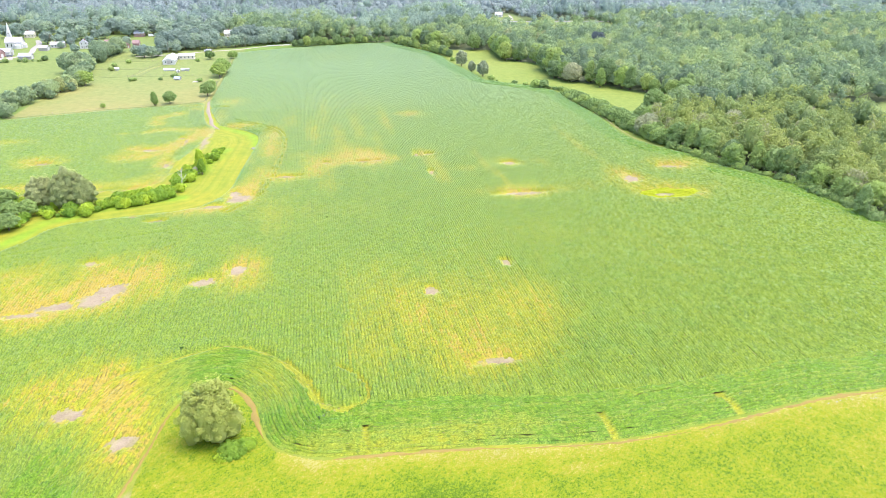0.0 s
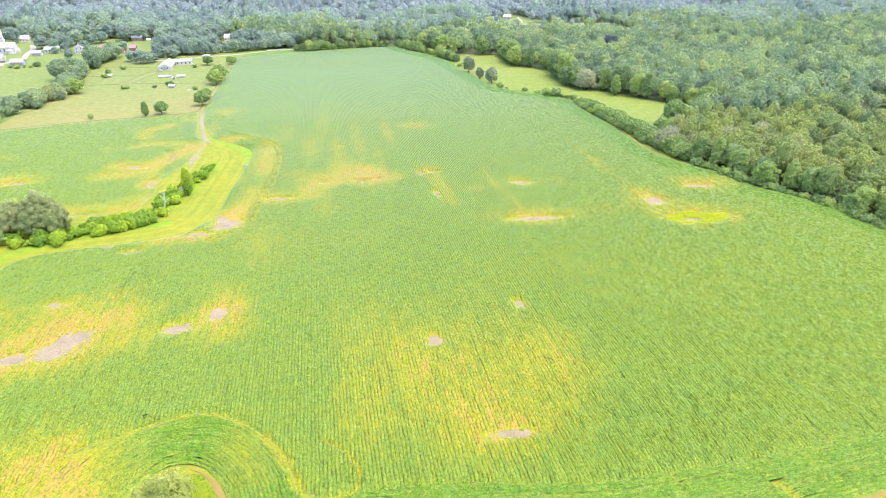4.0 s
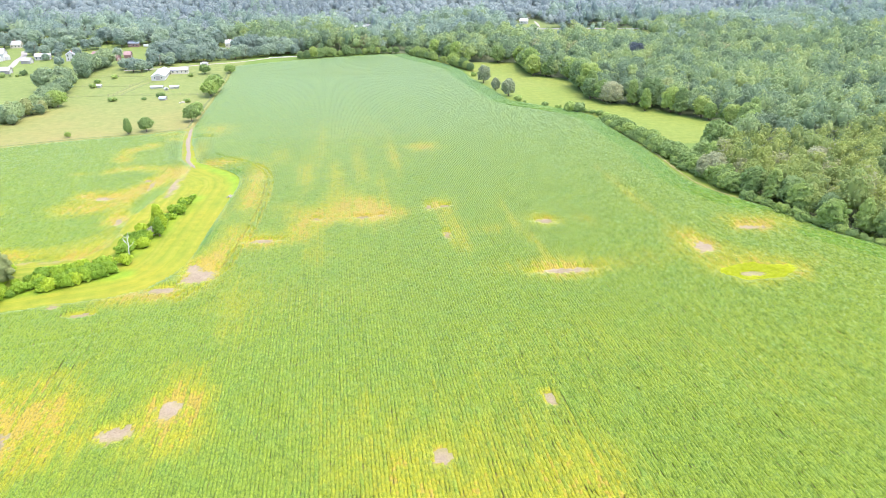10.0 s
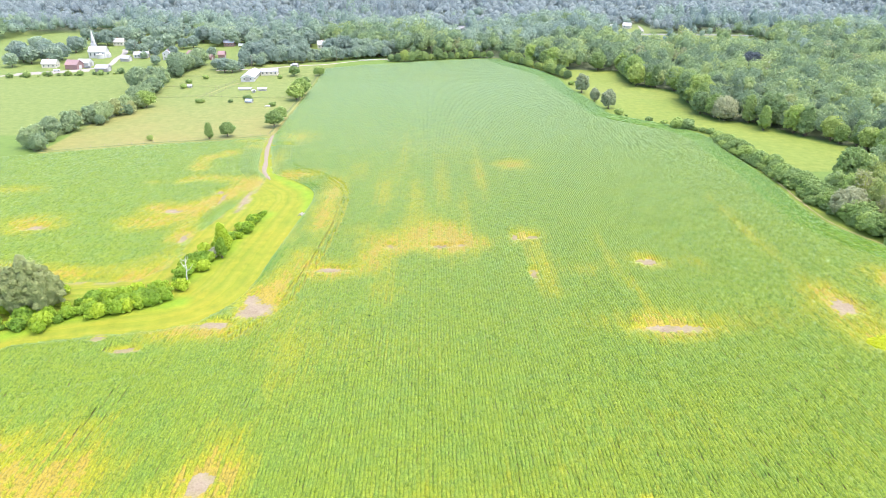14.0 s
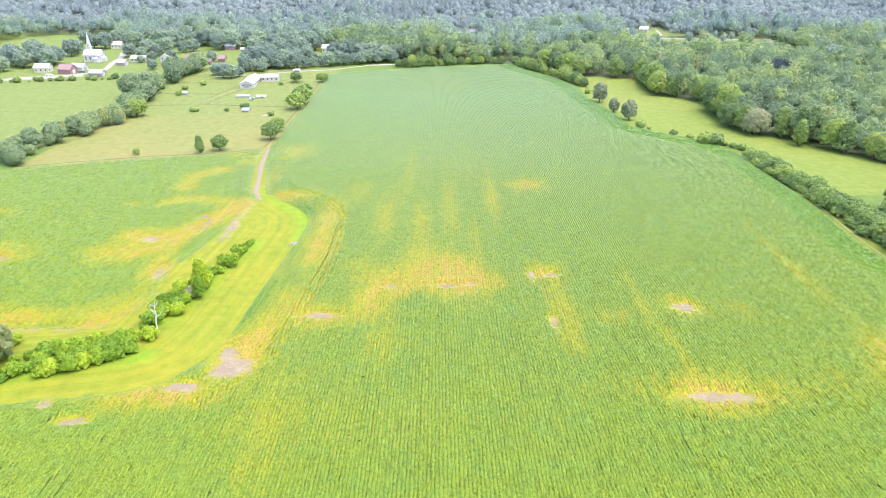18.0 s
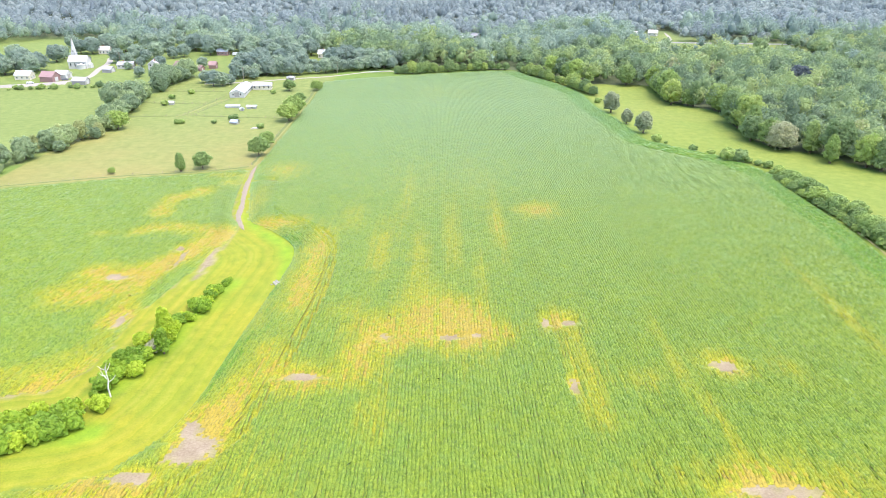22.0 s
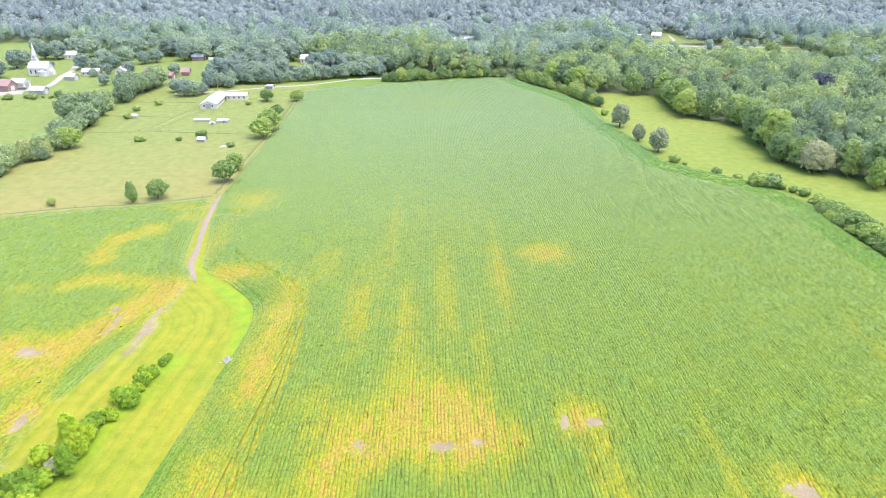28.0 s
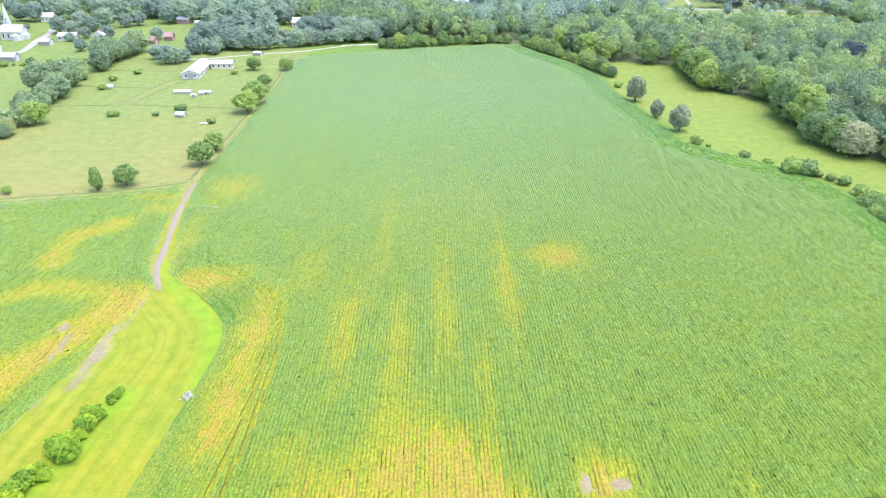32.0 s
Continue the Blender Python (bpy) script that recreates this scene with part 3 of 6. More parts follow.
# Lines of wheelings through the maize: pairs of ruts where nothing grows.
WHEELS = [
    [tuple(p) for p in INNER_CURVE],
    [(-1, 127), (2.5, 126), (6.8, 128.5), (7.8, 132.5), (5.7, 138.5), (1.5, 143)], [(14, 126.5), (20, 127), (24.4, 131), (26.3, 138), (26.6, 152)],
    [(22.7, 304), (22.7, 332)], [(25, 304), (24.9, 332)], [(-4.0, 290), (-1.8, 318)], [(-1.8, 290), (0, 318)],
    [(38.8, 370), (39.2, 443)],
    [(-36, 255), (-24.5, 275), (-19.3, 310), (-17.1, 345), (-17.6, 358), (-18.5, 370), (-21.6, 381), (-26.2, 389)], [(-34, 253), (-22.3, 274), (-17, 309), (-14.9, 345), (-15.2, 358), (-16.2, 370), (-19, 381), (-23.5, 389)],
    
]
WHEELS += [
    [(-100, 224), (-75, 231), (-60, 236), (-48, 239)], [(-26, 158), (-26, 250)], [(-53, 207), (-49, 245)], [(-56, 209), (-52, 240)],
    [(83, 109), (80, 117)], [(54, 106), (52, 114)], [(6, 110), (6, 116)],
    [(-50, 446), (-47, 429), (-44, 410), (-40.6, 405), (-34.4, 399), (-31.6, 397), (-27, 392.7)], [(-105, 300), (-98, 345), (-92, 385), (-84, 436)], [(-107.2, 300), (-100.2, 345), (-94.2, 385), (-86.2, 436)], [(99.5, 126), (99.5, 142)], [(108, 126), (108, 141)], [(127.4, 134), (127.4, 146)],
]


def in_wheels(x, y, wide=0.45):
    gone = np.zeros(np.broadcast(x, y).shape, bool)
    for line in WHEELS:
        p = np.array(line)
        near = (x > p[:, 0].min() - 3) & (x < p[:, 0].max() + 3) & (y > p[:, 1].min() - 3) & (y < p[:, 1].max() + 3)
        if near.any():
            d = far_from(x[near], y[near], line)
            gone[near] |= (np.abs(d - 1.0) < 0.32) if line is WHEELS[0] else d < wide
    return gone


# Wheelings wide enough to show the crushed crop and the soil: half-width, line.
CRUSHED = [
    (1.2, [tuple(p) for p in INNER_CURVE if -12.5 < p[0] < 4]), (0.6, [tuple(p) for p in INNER_CURVE if -45 < p[0] < -12]),
    (0.55, WHEELS[1]), (0.6, [(5.6, 111), (5.8, 119)]), (0.9, [(83.7, 110), (82.3, 117)]), (0.6, [(54.6, 107), (54.4, 115)]),
    (0.55, [(-36, 255), (-24.5, 275), (-19.3, 310), (-17.1, 345), (-17.6, 358), (-18.5, 370), (-21.6, 381), (-26.2, 389)]), (0.55, [(-34, 253), (-22.3, 274), (-17, 309), (-14.9, 345), (-15.2, 358), (-16.2, 370), (-19, 381), (-23.5, 389)]),
]


def crushed(x, y):
    gone = np.zeros(np.broadcast(x, y).shape, bool)
    for wide, line in CRUSHED:
        p = np.array(line)
        near = (x > p[:, 0].min() - 2) & (x < p[:, 0].max() + 2) & (y > p[:, 1].min() - 2) & (y < p[:, 1].max() + 2)
        if near.any():
            gone[near] |= far_from(x[near], y[near], line) < wide * (1 + 0.4 * wobble(x[near], y[near], 2.5))
    return gone


# ---- ground ----
def graded(lo, core_lo, core_hi, hi, step):
    out, s, v = list(np.arange(core_lo, core_hi + step, step)), step, core_hi + step
    while v < hi:
        s = min(s * 1.25, 60)
        v += s
        out.append(v)
    s, v = step, core_lo
    while v > lo:
        s = min(s * 1.25, 60)
        v -= s
        out.insert(0, v)
    return np.array(out)


def build_ground():
    gx, gy = graded(-2400, -180, 200, 2400, 1.6), graded(-900, 95, 740, 3600, 2.0)
    x, y = [a.ravel() for a in np.meshgrid(gx, gy)]
    z = height(x, y) + 0.08 * wobble(x, y, 9) * (y < 640)
    nx, ny = len(gx), len(gy)
    i = (np.arange(ny - 1)[:, None] * nx + np.arange(nx - 1)).ravel()
    faces = np.stack([i, i + 1, i + nx + 1, i + nx], 1)
    corn = ((in_main(x, y) | in_west(x, y)) & (far_from(x, y, EDGE_LINE) > 1.6) & ((y < 200) | (y > 475) | (far_from(x, y, SWATH_LINE) > 2.6)) & ((y > 95) | (x < -62)) & (y > 42)).astype(float)
    bare = bare_at(x, y)
    weed = np.clip(1.3 - np.hypot((x - 137) / 12.5, (y - 248.5) / 7), 0, 1) * (np.hypot((x - 134) / 5, (y - 247) / 2.2) > 1)
    poor = np.where(in_west(x, y), patches(x, y, STRESS_WEST), patches(x, y, STRESS))
    soil = np.maximum((0.62 + 0.1 * poor) * corn * np.clip(1 - 1.5 * weed, 0, 1), bare * np.clip(1 - 1.6 * weed, 0, 1))
    swath = ((x > np.interp(y, SWATH_W_Y, SWATH_W_X, left=-400) - 2) | (y < 292)) & (x < np.interp(y, SWATH_E_Y, SWATH_E_X) + 2) & (y > 200) & (y < 475)
    meadow_s = ((y < np.interp(x, EDGE_X, EDGE_Y) + 3) | (far_from(x, y, EDGE_LINE) < 5)) & (y < 150)
    margin = np.clip(1 - np.abs(x - east_limit(y) - 5) / 8, 0, 1) * (y < 520) * 0.5
    mead_e = (x > 100) & (x < forest_edge(y)) & (y > 395) & (y < 690) & (x > east_limit(y) + 3) & ((y > 482) | (x > np.interp(y, (391, 442, 460, 478), (167, 164, 165, 156))))
    mown = 0.93 + 0.07 * np.sin(far_from(x, y, SWATH_LINE) * 1.35)
    lush = np.maximum.reduce([swath * mown, corn * np.maximum.reduce([poor, 0.45 + 0 * poor, bare_at(x, y, 2.0, 1.0)]), meadow_s * np.clip(0.72 + 0.3 * wobble(x, y, 14) + 0.3 * wobble(x, y, 4, 3), 0, 1), weed * 0.9, margin, mead_e * 0.6])
    past_w = (x < -60) & (x > -172) & (y > np.interp(x, FENCE_X, FENCE_Y)) & (y < 700)
    past_l = (x <= -172) & (y > 470) & (y < 660)
    vill = (x < -60) & (y >= 640) & (y < 900)
    verge = np.interp(x, (150, 231, 309, 380, 470), (875, 866, 858, 852, 850)) - y
    verge = ((verge > -16) & (verge < 40) & (x > 195) & (x < 345)) | (np.hypot((x - 236) / 37, (y - 899) / 23) < 1)
    wood = (((x > forest_edge(y)) & (y > 150)) | (y > 900)) & ~verge
    pasture = np.maximum.reduce([past_w * 0.95, past_l * 0.7, mead_e * 0.42, vill * 0.6, verge * 0.8])
    dry = past_w * np.clip((575 - y) / 90, 0, 1) * np.clip(1.15 + 0.6 * wobble(x, y, 22), 0, 2) + 0.2 * mead_e * (y > 560)
    glade = np.maximum.reduce([np.hypot((x - cx) / rx, (y - cy) / ry) < 1 for cx, cy, rx, ry in ((341, 377, 24, 18), (313, 405, 10, 26))])
    wood = wood & ~glade & (x > np.where(y < 700, forest_edge(y) + 5, -1e4))
    litter = wood * 0.9
    soil = np.maximum(soil, 0.95 * (np.hypot((x - 313) / 9, (y - 405) / 25) < 1))
    pasture = np.maximum(pasture, glade * 0.8)
    moist = np.minimum(np.minimum(far_from(x, y, [(-54, 404), (-46, 389), (-39, 381), (-32, 372), (-30, 362), (-29, 350)]) / 3.4, far_from(x, y, [(-56, 290), (-52, 304), (-48, 322), (-43.5, 346)]) / 4.2), far_from(x, y, [(-104, 234), (-96, 255), (-82, 266), (-66, 273), (-53, 276)]) / 4.5)
    fresh = np.maximum(np.clip(1.05 - moist + 0.45 * wobble(x, y, 5), 0, 1) * swath, 0.8 * meadow_s * (np.hypot((x + 24) / 11, (y - 112) / 9) < 1)) + 0.4 * mead_e
    me = mesh_np("ground", np.stack([x, y, z], 1), faces, GROUND, True, {"soil": soil, "lush": lush * (1 - wood), "pasture": pasture * (1 - wood), "dry": dry * (1 - wood), "litter": litter, "fresh": fresh, "off": np.where(y > 180, far_from(x, y, SWATH_LINE), far_from(x, y, EDGE_LINE))})
    tagged(new("ground", me), "grassy farmland with bare earth under the crop", "ground", kind="structure")


build_ground()


# ---- maize ----
def weedy(x, y):
    """How deep in the hollow where weeds have drowned the crop: 1 or more inside it."""
    cx, cy, rx, ry = WEEDS
    return 2 - np.hypot((x - cx) / rx, (y - cy) / ry) - 0.2 * wobble(x, y, 3, 2.0)


def grows(x, y):
    """Whether maize stands there."""
    return (in_main(x, y) | in_west(x, y)) & (bare_at(x, y) < 0.5)


def margin_height(x, y):
    """The crop grows lower towards the edges of the field."""
    south = np.where((y < 165) & (x > -60), far_from(x, y, EDGE_LINE), 50.0) / 3
    swath = np.where((y > 200) & (y < 470), far_from(x, y, SWATH_LINE), 50.0) / 4
    west = np.where((y > 288) & (y < 470), np.abs(x - np.interp(y, SWATH_W_Y, SWATH_W_X)), 50.0) / 5
    foot = np.where((x < -58) & (y > 280) & (y < 310), np.abs(y - 289 - 1.2 * wobble(x, y, 4)), 50.0) / 5
    return np.clip(0.15 + np.minimum(np.minimum(south, foot), np.minimum(swath, west)), 0, 1)


def corn_block(lines, stress_rows, tall=1.15, least=0.0):
    """Lines: arrays (n, 2) of points along each crop row. Returns the ridge of leaves that each row makes."""
    verts, faces, stress, n = [], [], [], 0
    for line in lines:
        x, y = line[:, 0], line[:, 1]
        ways = np.gradient(line, axis=0)
        ways /= np.linalg.norm(ways, axis=1)[:, None] + 1e-9
        side = np.stack([-ways[:, 1], ways[:, 0]], 1)
        s = patches(x, y, stress_rows)
        streak = 0.2 * wobble(x * 3.1, y * 0.08, 1.0, 4.0) + 0.09 * float(rng.standard_normal())
        gone = (bare_at(x, y) > 0.2 + 0.7 * rng.random(len(x))) | (weedy(x, y) > 1)
        s = np.clip(s + (0.22 + s) * streak + 0.14 * rng.standard_normal(len(x)) * (0.2 + s), least, 1)
        rim = bare_at(line[:, 0], line[:, 1], 1.7, 1.3)
        s = np.maximum(s, (0.62 + 0.2 * rng.random(len(x))) * rim)
        rim = np.maximum(rim, np.clip((weedy(x, y) - 0.45) * 1.8, 0, 1))
        tallness = tall * (1 - 0.35 * s) * (0.88 + 0.24 * rng.random(len(x))) * (1 - 0.75 * rim) * margin_height(x, y)
        low_edge = (margin_height(x, y) < 0.98) | (rim > 0.03)
        half = np.clip(0.44 - 0.03 * s + 0.04 * low_edge + (0.085 if least else 0.045) * rng.standard_normal(len(x)) * (y < 520), 0.27, 0.58)
        trod = in_wheels(x, y) & ((wobble(x, y, 7) > -0.25) | (x < -14))
        tallness, half = np.where(trod, tallness * 0.8, tallness), np.where(trod, 0.4, half)
        worn = crushed(x, y)
        tallness, s = np.where(worn, 0.34 * tallness, tallness), np.where(worn, np.maximum(s, 0.42 + 0.25 * rng.random(len(x))), s)
        deep = trod & (((x < -45) & (y > 200) & (y < 250)) | ((y < 165) & (x < -14)))
        tallness, half = np.where(deep, 0.78 * tallness, tallness), np.where(deep, 0.4, half)
        lean = 0.17 * rng.standard_normal(len(x))
        left = np.concatenate([line + side * half[:, None], (np.where(low_edge, 0.4, np.interp(y, (300, 560), (0.56, 0.68))) * tallness * (0.74 + 0.52 * rng.random(len(x))))[:, None]], 1)
        right = np.concatenate([line - side * half[:, None], (np.where(low_edge, 0.4, np.interp(y, (300, 560), (0.56, 0.68))) * tallness * (0.74 + 0.52 * rng.random(len(x))))[:, None]], 1)
        for edge, sign in ((left, 1), (right, -1)):
            out = line + sign * 0.95 * side
            edge[~grows(out[:, 0], out[:, 1]), 2] = 0.03
        ends = np.minimum(np.arange(len(x)), np.arange(len(x))[::-1])
        taper = np.clip(0.03 + 0.4 * ends, 0, 1)
        tallness = tallness * taper
        left[:, 2] *= taper
        right[:, 2] *= taper
        for edge in (left, right):
            edge[gone, 2] = -0.1
        tallness = np.where(gone, -0.1, tallness)
        top = np.concatenate([line + side * lean[:, None], tallness[:, None]], 1)
        keep = ~gone[:-1] | ~gone[1:]
        i = n + 3 * np.flatnonzero(keep)
        verts.append(np.stack([left, top, right], 1).reshape(-1, 3))
        stress.append(np.repeat(s, 3))
        faces.append(np.concatenate([np.stack([i, i + 1, i + 4, i + 3], 1), np.stack([i + 1, i + 2, i + 5, i + 4], 1)]))
        n += 3 * len(x)
    return np.concatenate(verts), np.concatenate(faces), np.concatenate(stress)


def corn_object(name, lines, stress_rows, label, least=0.0):
    v, f, s = corn_block([l for l in lines if len(l) > 2], stress_rows, least=least)
    v[:, 2] += height(v[:, 0], v[:, 1])
    me = mesh_np(name, v, f, CORN, False, {"stress": s})
    tagged(new(name, me), label, "crop", kind="stuff")


def wheel_east(y):
    """The wheelings that part the curved rows beside the swath from the straight ones (y -> x)."""
    return np.interp(y, (253, 274, 309, 345, 358, 370, 381, 389, 393, 397, 399, 405, 410, 429, 446), (-35, -23.5, -18, -16, -16.5, -17.5, -20.5, -25, -27.5, -31.6, -34.4, -40.6, -44, -47, -50))


def pieces_of(p, ok):
    """The stretches of a line of points that are kept."""
    cuts = np.flatnonzero(np.diff(ok.astype(int))) + 1
    for piece, good in zip(np.split(p, cuts), np.split(ok, cuts)):
        if good[0]:
            yield piece


def beside(points, count, sign, step=0.78):
    """Lines that run beside a line of points, each a crop row further off: points and distance."""
    base = curve(points, step)
    way = np.gradient(base, axis=0)
    for _ in range(8):
        way[1:-1] = (way[:-2] + way[1:-1] + way[2:]) / 3
    way /= np.linalg.norm(way, axis=1)[:, None]
    side = sign * np.stack([-way[:, 1], way[:, 0]], 1)
    rough_line = [tuple(q) for q in base[::4]]
    for k in range(count):
        d = 0.6 + 0.76 * k
        p = base + side * d
        yield p, far_from(p[:, 0], p[:, 1], rough_line) > d - 0.35


def swath_rows():
    line = [q for q in SWATH_LINE if 260 < q[1] < 470]
    for p, ok in beside(line, 24, -1):
        yield from pieces_of(p, ok & (p[:, 0] < wheel_east(p[:, 1]) - 0.4) & (p[:, 1] > 272) & (p[:, 1] < 446) & in_main(p[:, 0], p[:, 1]))


def east_rows():
    for p, ok in beside(EAST_LINE[1:], 16, 1):
        yield from pieces_of(p, ok & east_side(p[:, 0], p[:, 1]) & in_main(p[:, 0], p[:, 1]))


def main_rows():
    shift = 0.0
    for k, x in enumerate(np.arange(-150.04, 204, 0.76)):
        if k % 8 == 0:
            shift = 0.06 * (rng.random() - 0.5)
        y = np.concatenate([np.arange(40, 430, 0.78), np.arange(430.2, 727, 1.5)])
        p = np.stack([x + shift + 0.02 * rng.standard_normal() + 0.03 * rng.standard_normal(len(y)), y], 1)
        ok = in_main(p[:, 0], y) & ~headland_zone(p[:, 0], y) & ~east_side(p[:, 0], y, 9.8)
        yield from pieces_of(p, ok & ~((x < wheel_east(y) - 1.1) & (y > 273.5) & (y < 446)))


def headland_rows():
    """Rows sown along the bay and the south edge, each a step further from it."""
    for p, ok in beside(EDGE_LINE, 26, 1):
        yield from pieces_of(p, ok & headland_zone(p[:, 0], p[:, 1], 0.9) & (p[:, 0] < 196))


def west_rows():
    way = np.array((math.sin(radians(9.5)), math.cos(radians(9.5))))
    off = np.array((way[1], -way[0]))
    u = np.arange(-40, 200, 1.0)
    for k in np.arange(-150, 30, 0.76):
        p = np.array((-80, 290)) + k * off + u[:, None] * way
        yield from pieces_of(p, in_west(p[:, 0], p[:, 1]) & (p[:, 0] > -205) & ~lane_side(p[:, 0], p[:, 1], 1.7))
    for p, ok in beside([q for q in zip(SWATH_W_X, SWATH_W_Y) if q[1] > 350], 14, 1):
        yield from pieces_of(p, ok & lane_side(p[:, 0], p[:, 1]) & in_west(p[:, 0], p[:, 1]))


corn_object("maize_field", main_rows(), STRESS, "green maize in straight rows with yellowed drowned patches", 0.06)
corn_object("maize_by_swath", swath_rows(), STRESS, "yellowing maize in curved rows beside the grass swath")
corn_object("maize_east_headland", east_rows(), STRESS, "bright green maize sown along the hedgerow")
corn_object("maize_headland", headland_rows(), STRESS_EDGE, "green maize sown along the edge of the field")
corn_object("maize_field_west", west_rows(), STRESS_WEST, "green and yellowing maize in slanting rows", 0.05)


# ---- tracks, lane, road ----
DRYEARTH = plain_mat("dry_earth", (0.29, 0.27, 0.1), 0.9, 0.4, 1.5)
LANEMUD = plain_mat("lane_mud", (0.28, 0.225, 0.165), 0.8, 0.4, 0.8)
def ribbon(name, points, width, mat, label, category="track", lift=0.03, ragged=0.25, kind="structure"):
    line = curve(points, 1.2)
    ways = np.gradient(line, axis=0)
    ways /= np.linalg.norm(ways, axis=1)[:, None] + 1e-9
    side = np.stack([-ways[:, 1], ways[:, 0]], 1)
    w = width / 2 * (1 + ragged * wobble(line[:, 0], line[:, 1], 2.5)[:, None] + ragged * 0.5 * rng.standard_normal((len(line), 1)))
    w2 = width / 2 * (1 + ragged * wobble(line[:, 0] + 40, line[:, 1], 2.5)[:, None] + ragged * 0.5 * rng.standard_normal((len(line), 1)))
    if kind == "structure" and category == "track":
        ends = np.minimum(np.arange(len(line)), np.arange(len(line))[::-1])[:, None]
        w, w2 = w * np.clip(0.05 + ends / 5, 0, 1), w2 * np.clip(0.05 + ends / 5, 0, 1)
    cols = [line + side * w, line + side * w * 0.3, line - side * w2 * 0.3, line - side * w2]
    v = []
    for k, c in enumerate(cols):
        z = height(c[:, 0], c[:, 1]) + lift + (0.16 if k in (1, 2) else -0.14)
        v.append(np.column_stack([c, z]))
    v = np.stack(v, 1).reshape(-1, 3)
    i = (4 * np.arange(len(line) - 1)[:, None] + np.arange(3)).ravel()
    me = mesh_np(name, v, np.stack([i, i + 4, i + 5, i + 1], 1), mat, True)
    return tagged(new(name, me), label, category, kind=kind)


for wide, bits in (
    (0.7, [(-42.5, 96), (-39, 107), (-36.6, 118), (-34.2, 130.5), (-31, 137), (-26.5, 140)]),
    (1.5, [(-24, 139.6), (-20.3, 137.0), (-17.6, 131.5), (-15.9, 124), (-14.4, 119.5)]),
    (1.4, [(-1, 110.8), (12, 110.2), (25, 109.2), (33, 108.0)]),
    (0.9, [(35, 107.7), (54, 106.0), (70, 106.6)]),
    (1.5, [(72, 106.9), (83, 108.6), (104, 112.0), (125, 112.5), (160, 113)]),
):
    ribbon("field_edge_track", bits, wide, TRACK, "bare brown earth track along the crop edge", ragged=0.8)
ribbon("field_verge", [(x + 3.0, y) for x, y in EAST_LINE[9:15]], 1.1, DRYEARTH, "strip of bare brown earth before the hedgerow", ragged=0.7)
ribbon("farm_lane", [(-65, 468), (-64, 455), (-62, 438), (-58.5, 418), (-56.5, 404), (-54, 396), (-50.5, 388.5)], 2.5, LANEMUD, "muddy grey farm lane between the fields")
ribbon("pasture_edge_strip", [(-66.5, 470), (-66.2, 520), (-66, 600), (-67, 680)], 0.6, DRYEARTH, "dry strip of earth along the fence", ragged=0.6)
ribbon("village_road", [(-330, 640), (-290, 664), (-262, 676), (-244, 693), (-250, 730), (-253, 754), (-262, 780)], 6.5, GRAVEL, "pale gravel village road", "road", ragged=0.05)
ribbon("country_road", [(-150, 672), (-120, 678), (-92, 690), (-66, 698), (-40, 714), (-20, 719), (-12, 724), (-8, 745)], 3.6, GRAVEL, "pale road behind the field", "road", ragged=0.05)
ribbon("highway", [(150, 875), (231, 866), (309, 858), (380, 852), (470, 850)], 10, ASPHALT, "grey highway running through the woods", "road", ragged=0.02)


# ---- trees ----
def ico(sub=0):
    bm = bmesh.new()
    bmesh.ops.create_icosphere(bm, subdivisions=sub + 1, radius=1)
    v = np.array([p.co for p in bm.verts])
    f = np.array([[p.index for p in q.verts] for q in bm.faces])
    bm.free()
    return v, f


ICO0, ICO1 = ico(0), ico(1)


def spray_tris(centre, radius, count, size, r, squash=1.0, ruffle=0.4):
    """Leaf sprays over a bough, one triangle each, mostly facing up and outwards."""
    d = r.standard_normal((count, 3))
    d[:, 2] = np.abs(d[:, 2]) - 0.35
    d /= np.linalg.norm(d, axis=1)[:, None]
    p = centre + d * radius * (0.72 + 0.42 * r.random((count, 1))) * (1, 1, squash)
    n = d + (0, 0, 0.25) + ruffle * r.standard_normal((count, 3))
    a = np.cross(n, r.standard_normal((count, 3)))
    a /= np.linalg.norm(a, axis=1)[:, None]
    b = np.cross(n, a)
    b /= np.linalg.norm(b, axis=1)[:, None]
    s = size * (0.6 + 0.8 * r.random((count, 1)))
    q = np.stack([p - a * s - b * 0.5 * s, p + a * s - b * 0.5 * s, p + b * s], 1).reshape(-1, 3)
    return q, np.arange(3 * count).reshape(-1, 3)


def lumpy(r, v, amount):
    """Uneven swelling of a ball of unit vectors."""
    k = r.standard_normal((3, 4)) * 2.2
    return 1 + amount * np.sin(v @ k + r.random(4) * 6).sum(1, keepdims=True) / 2


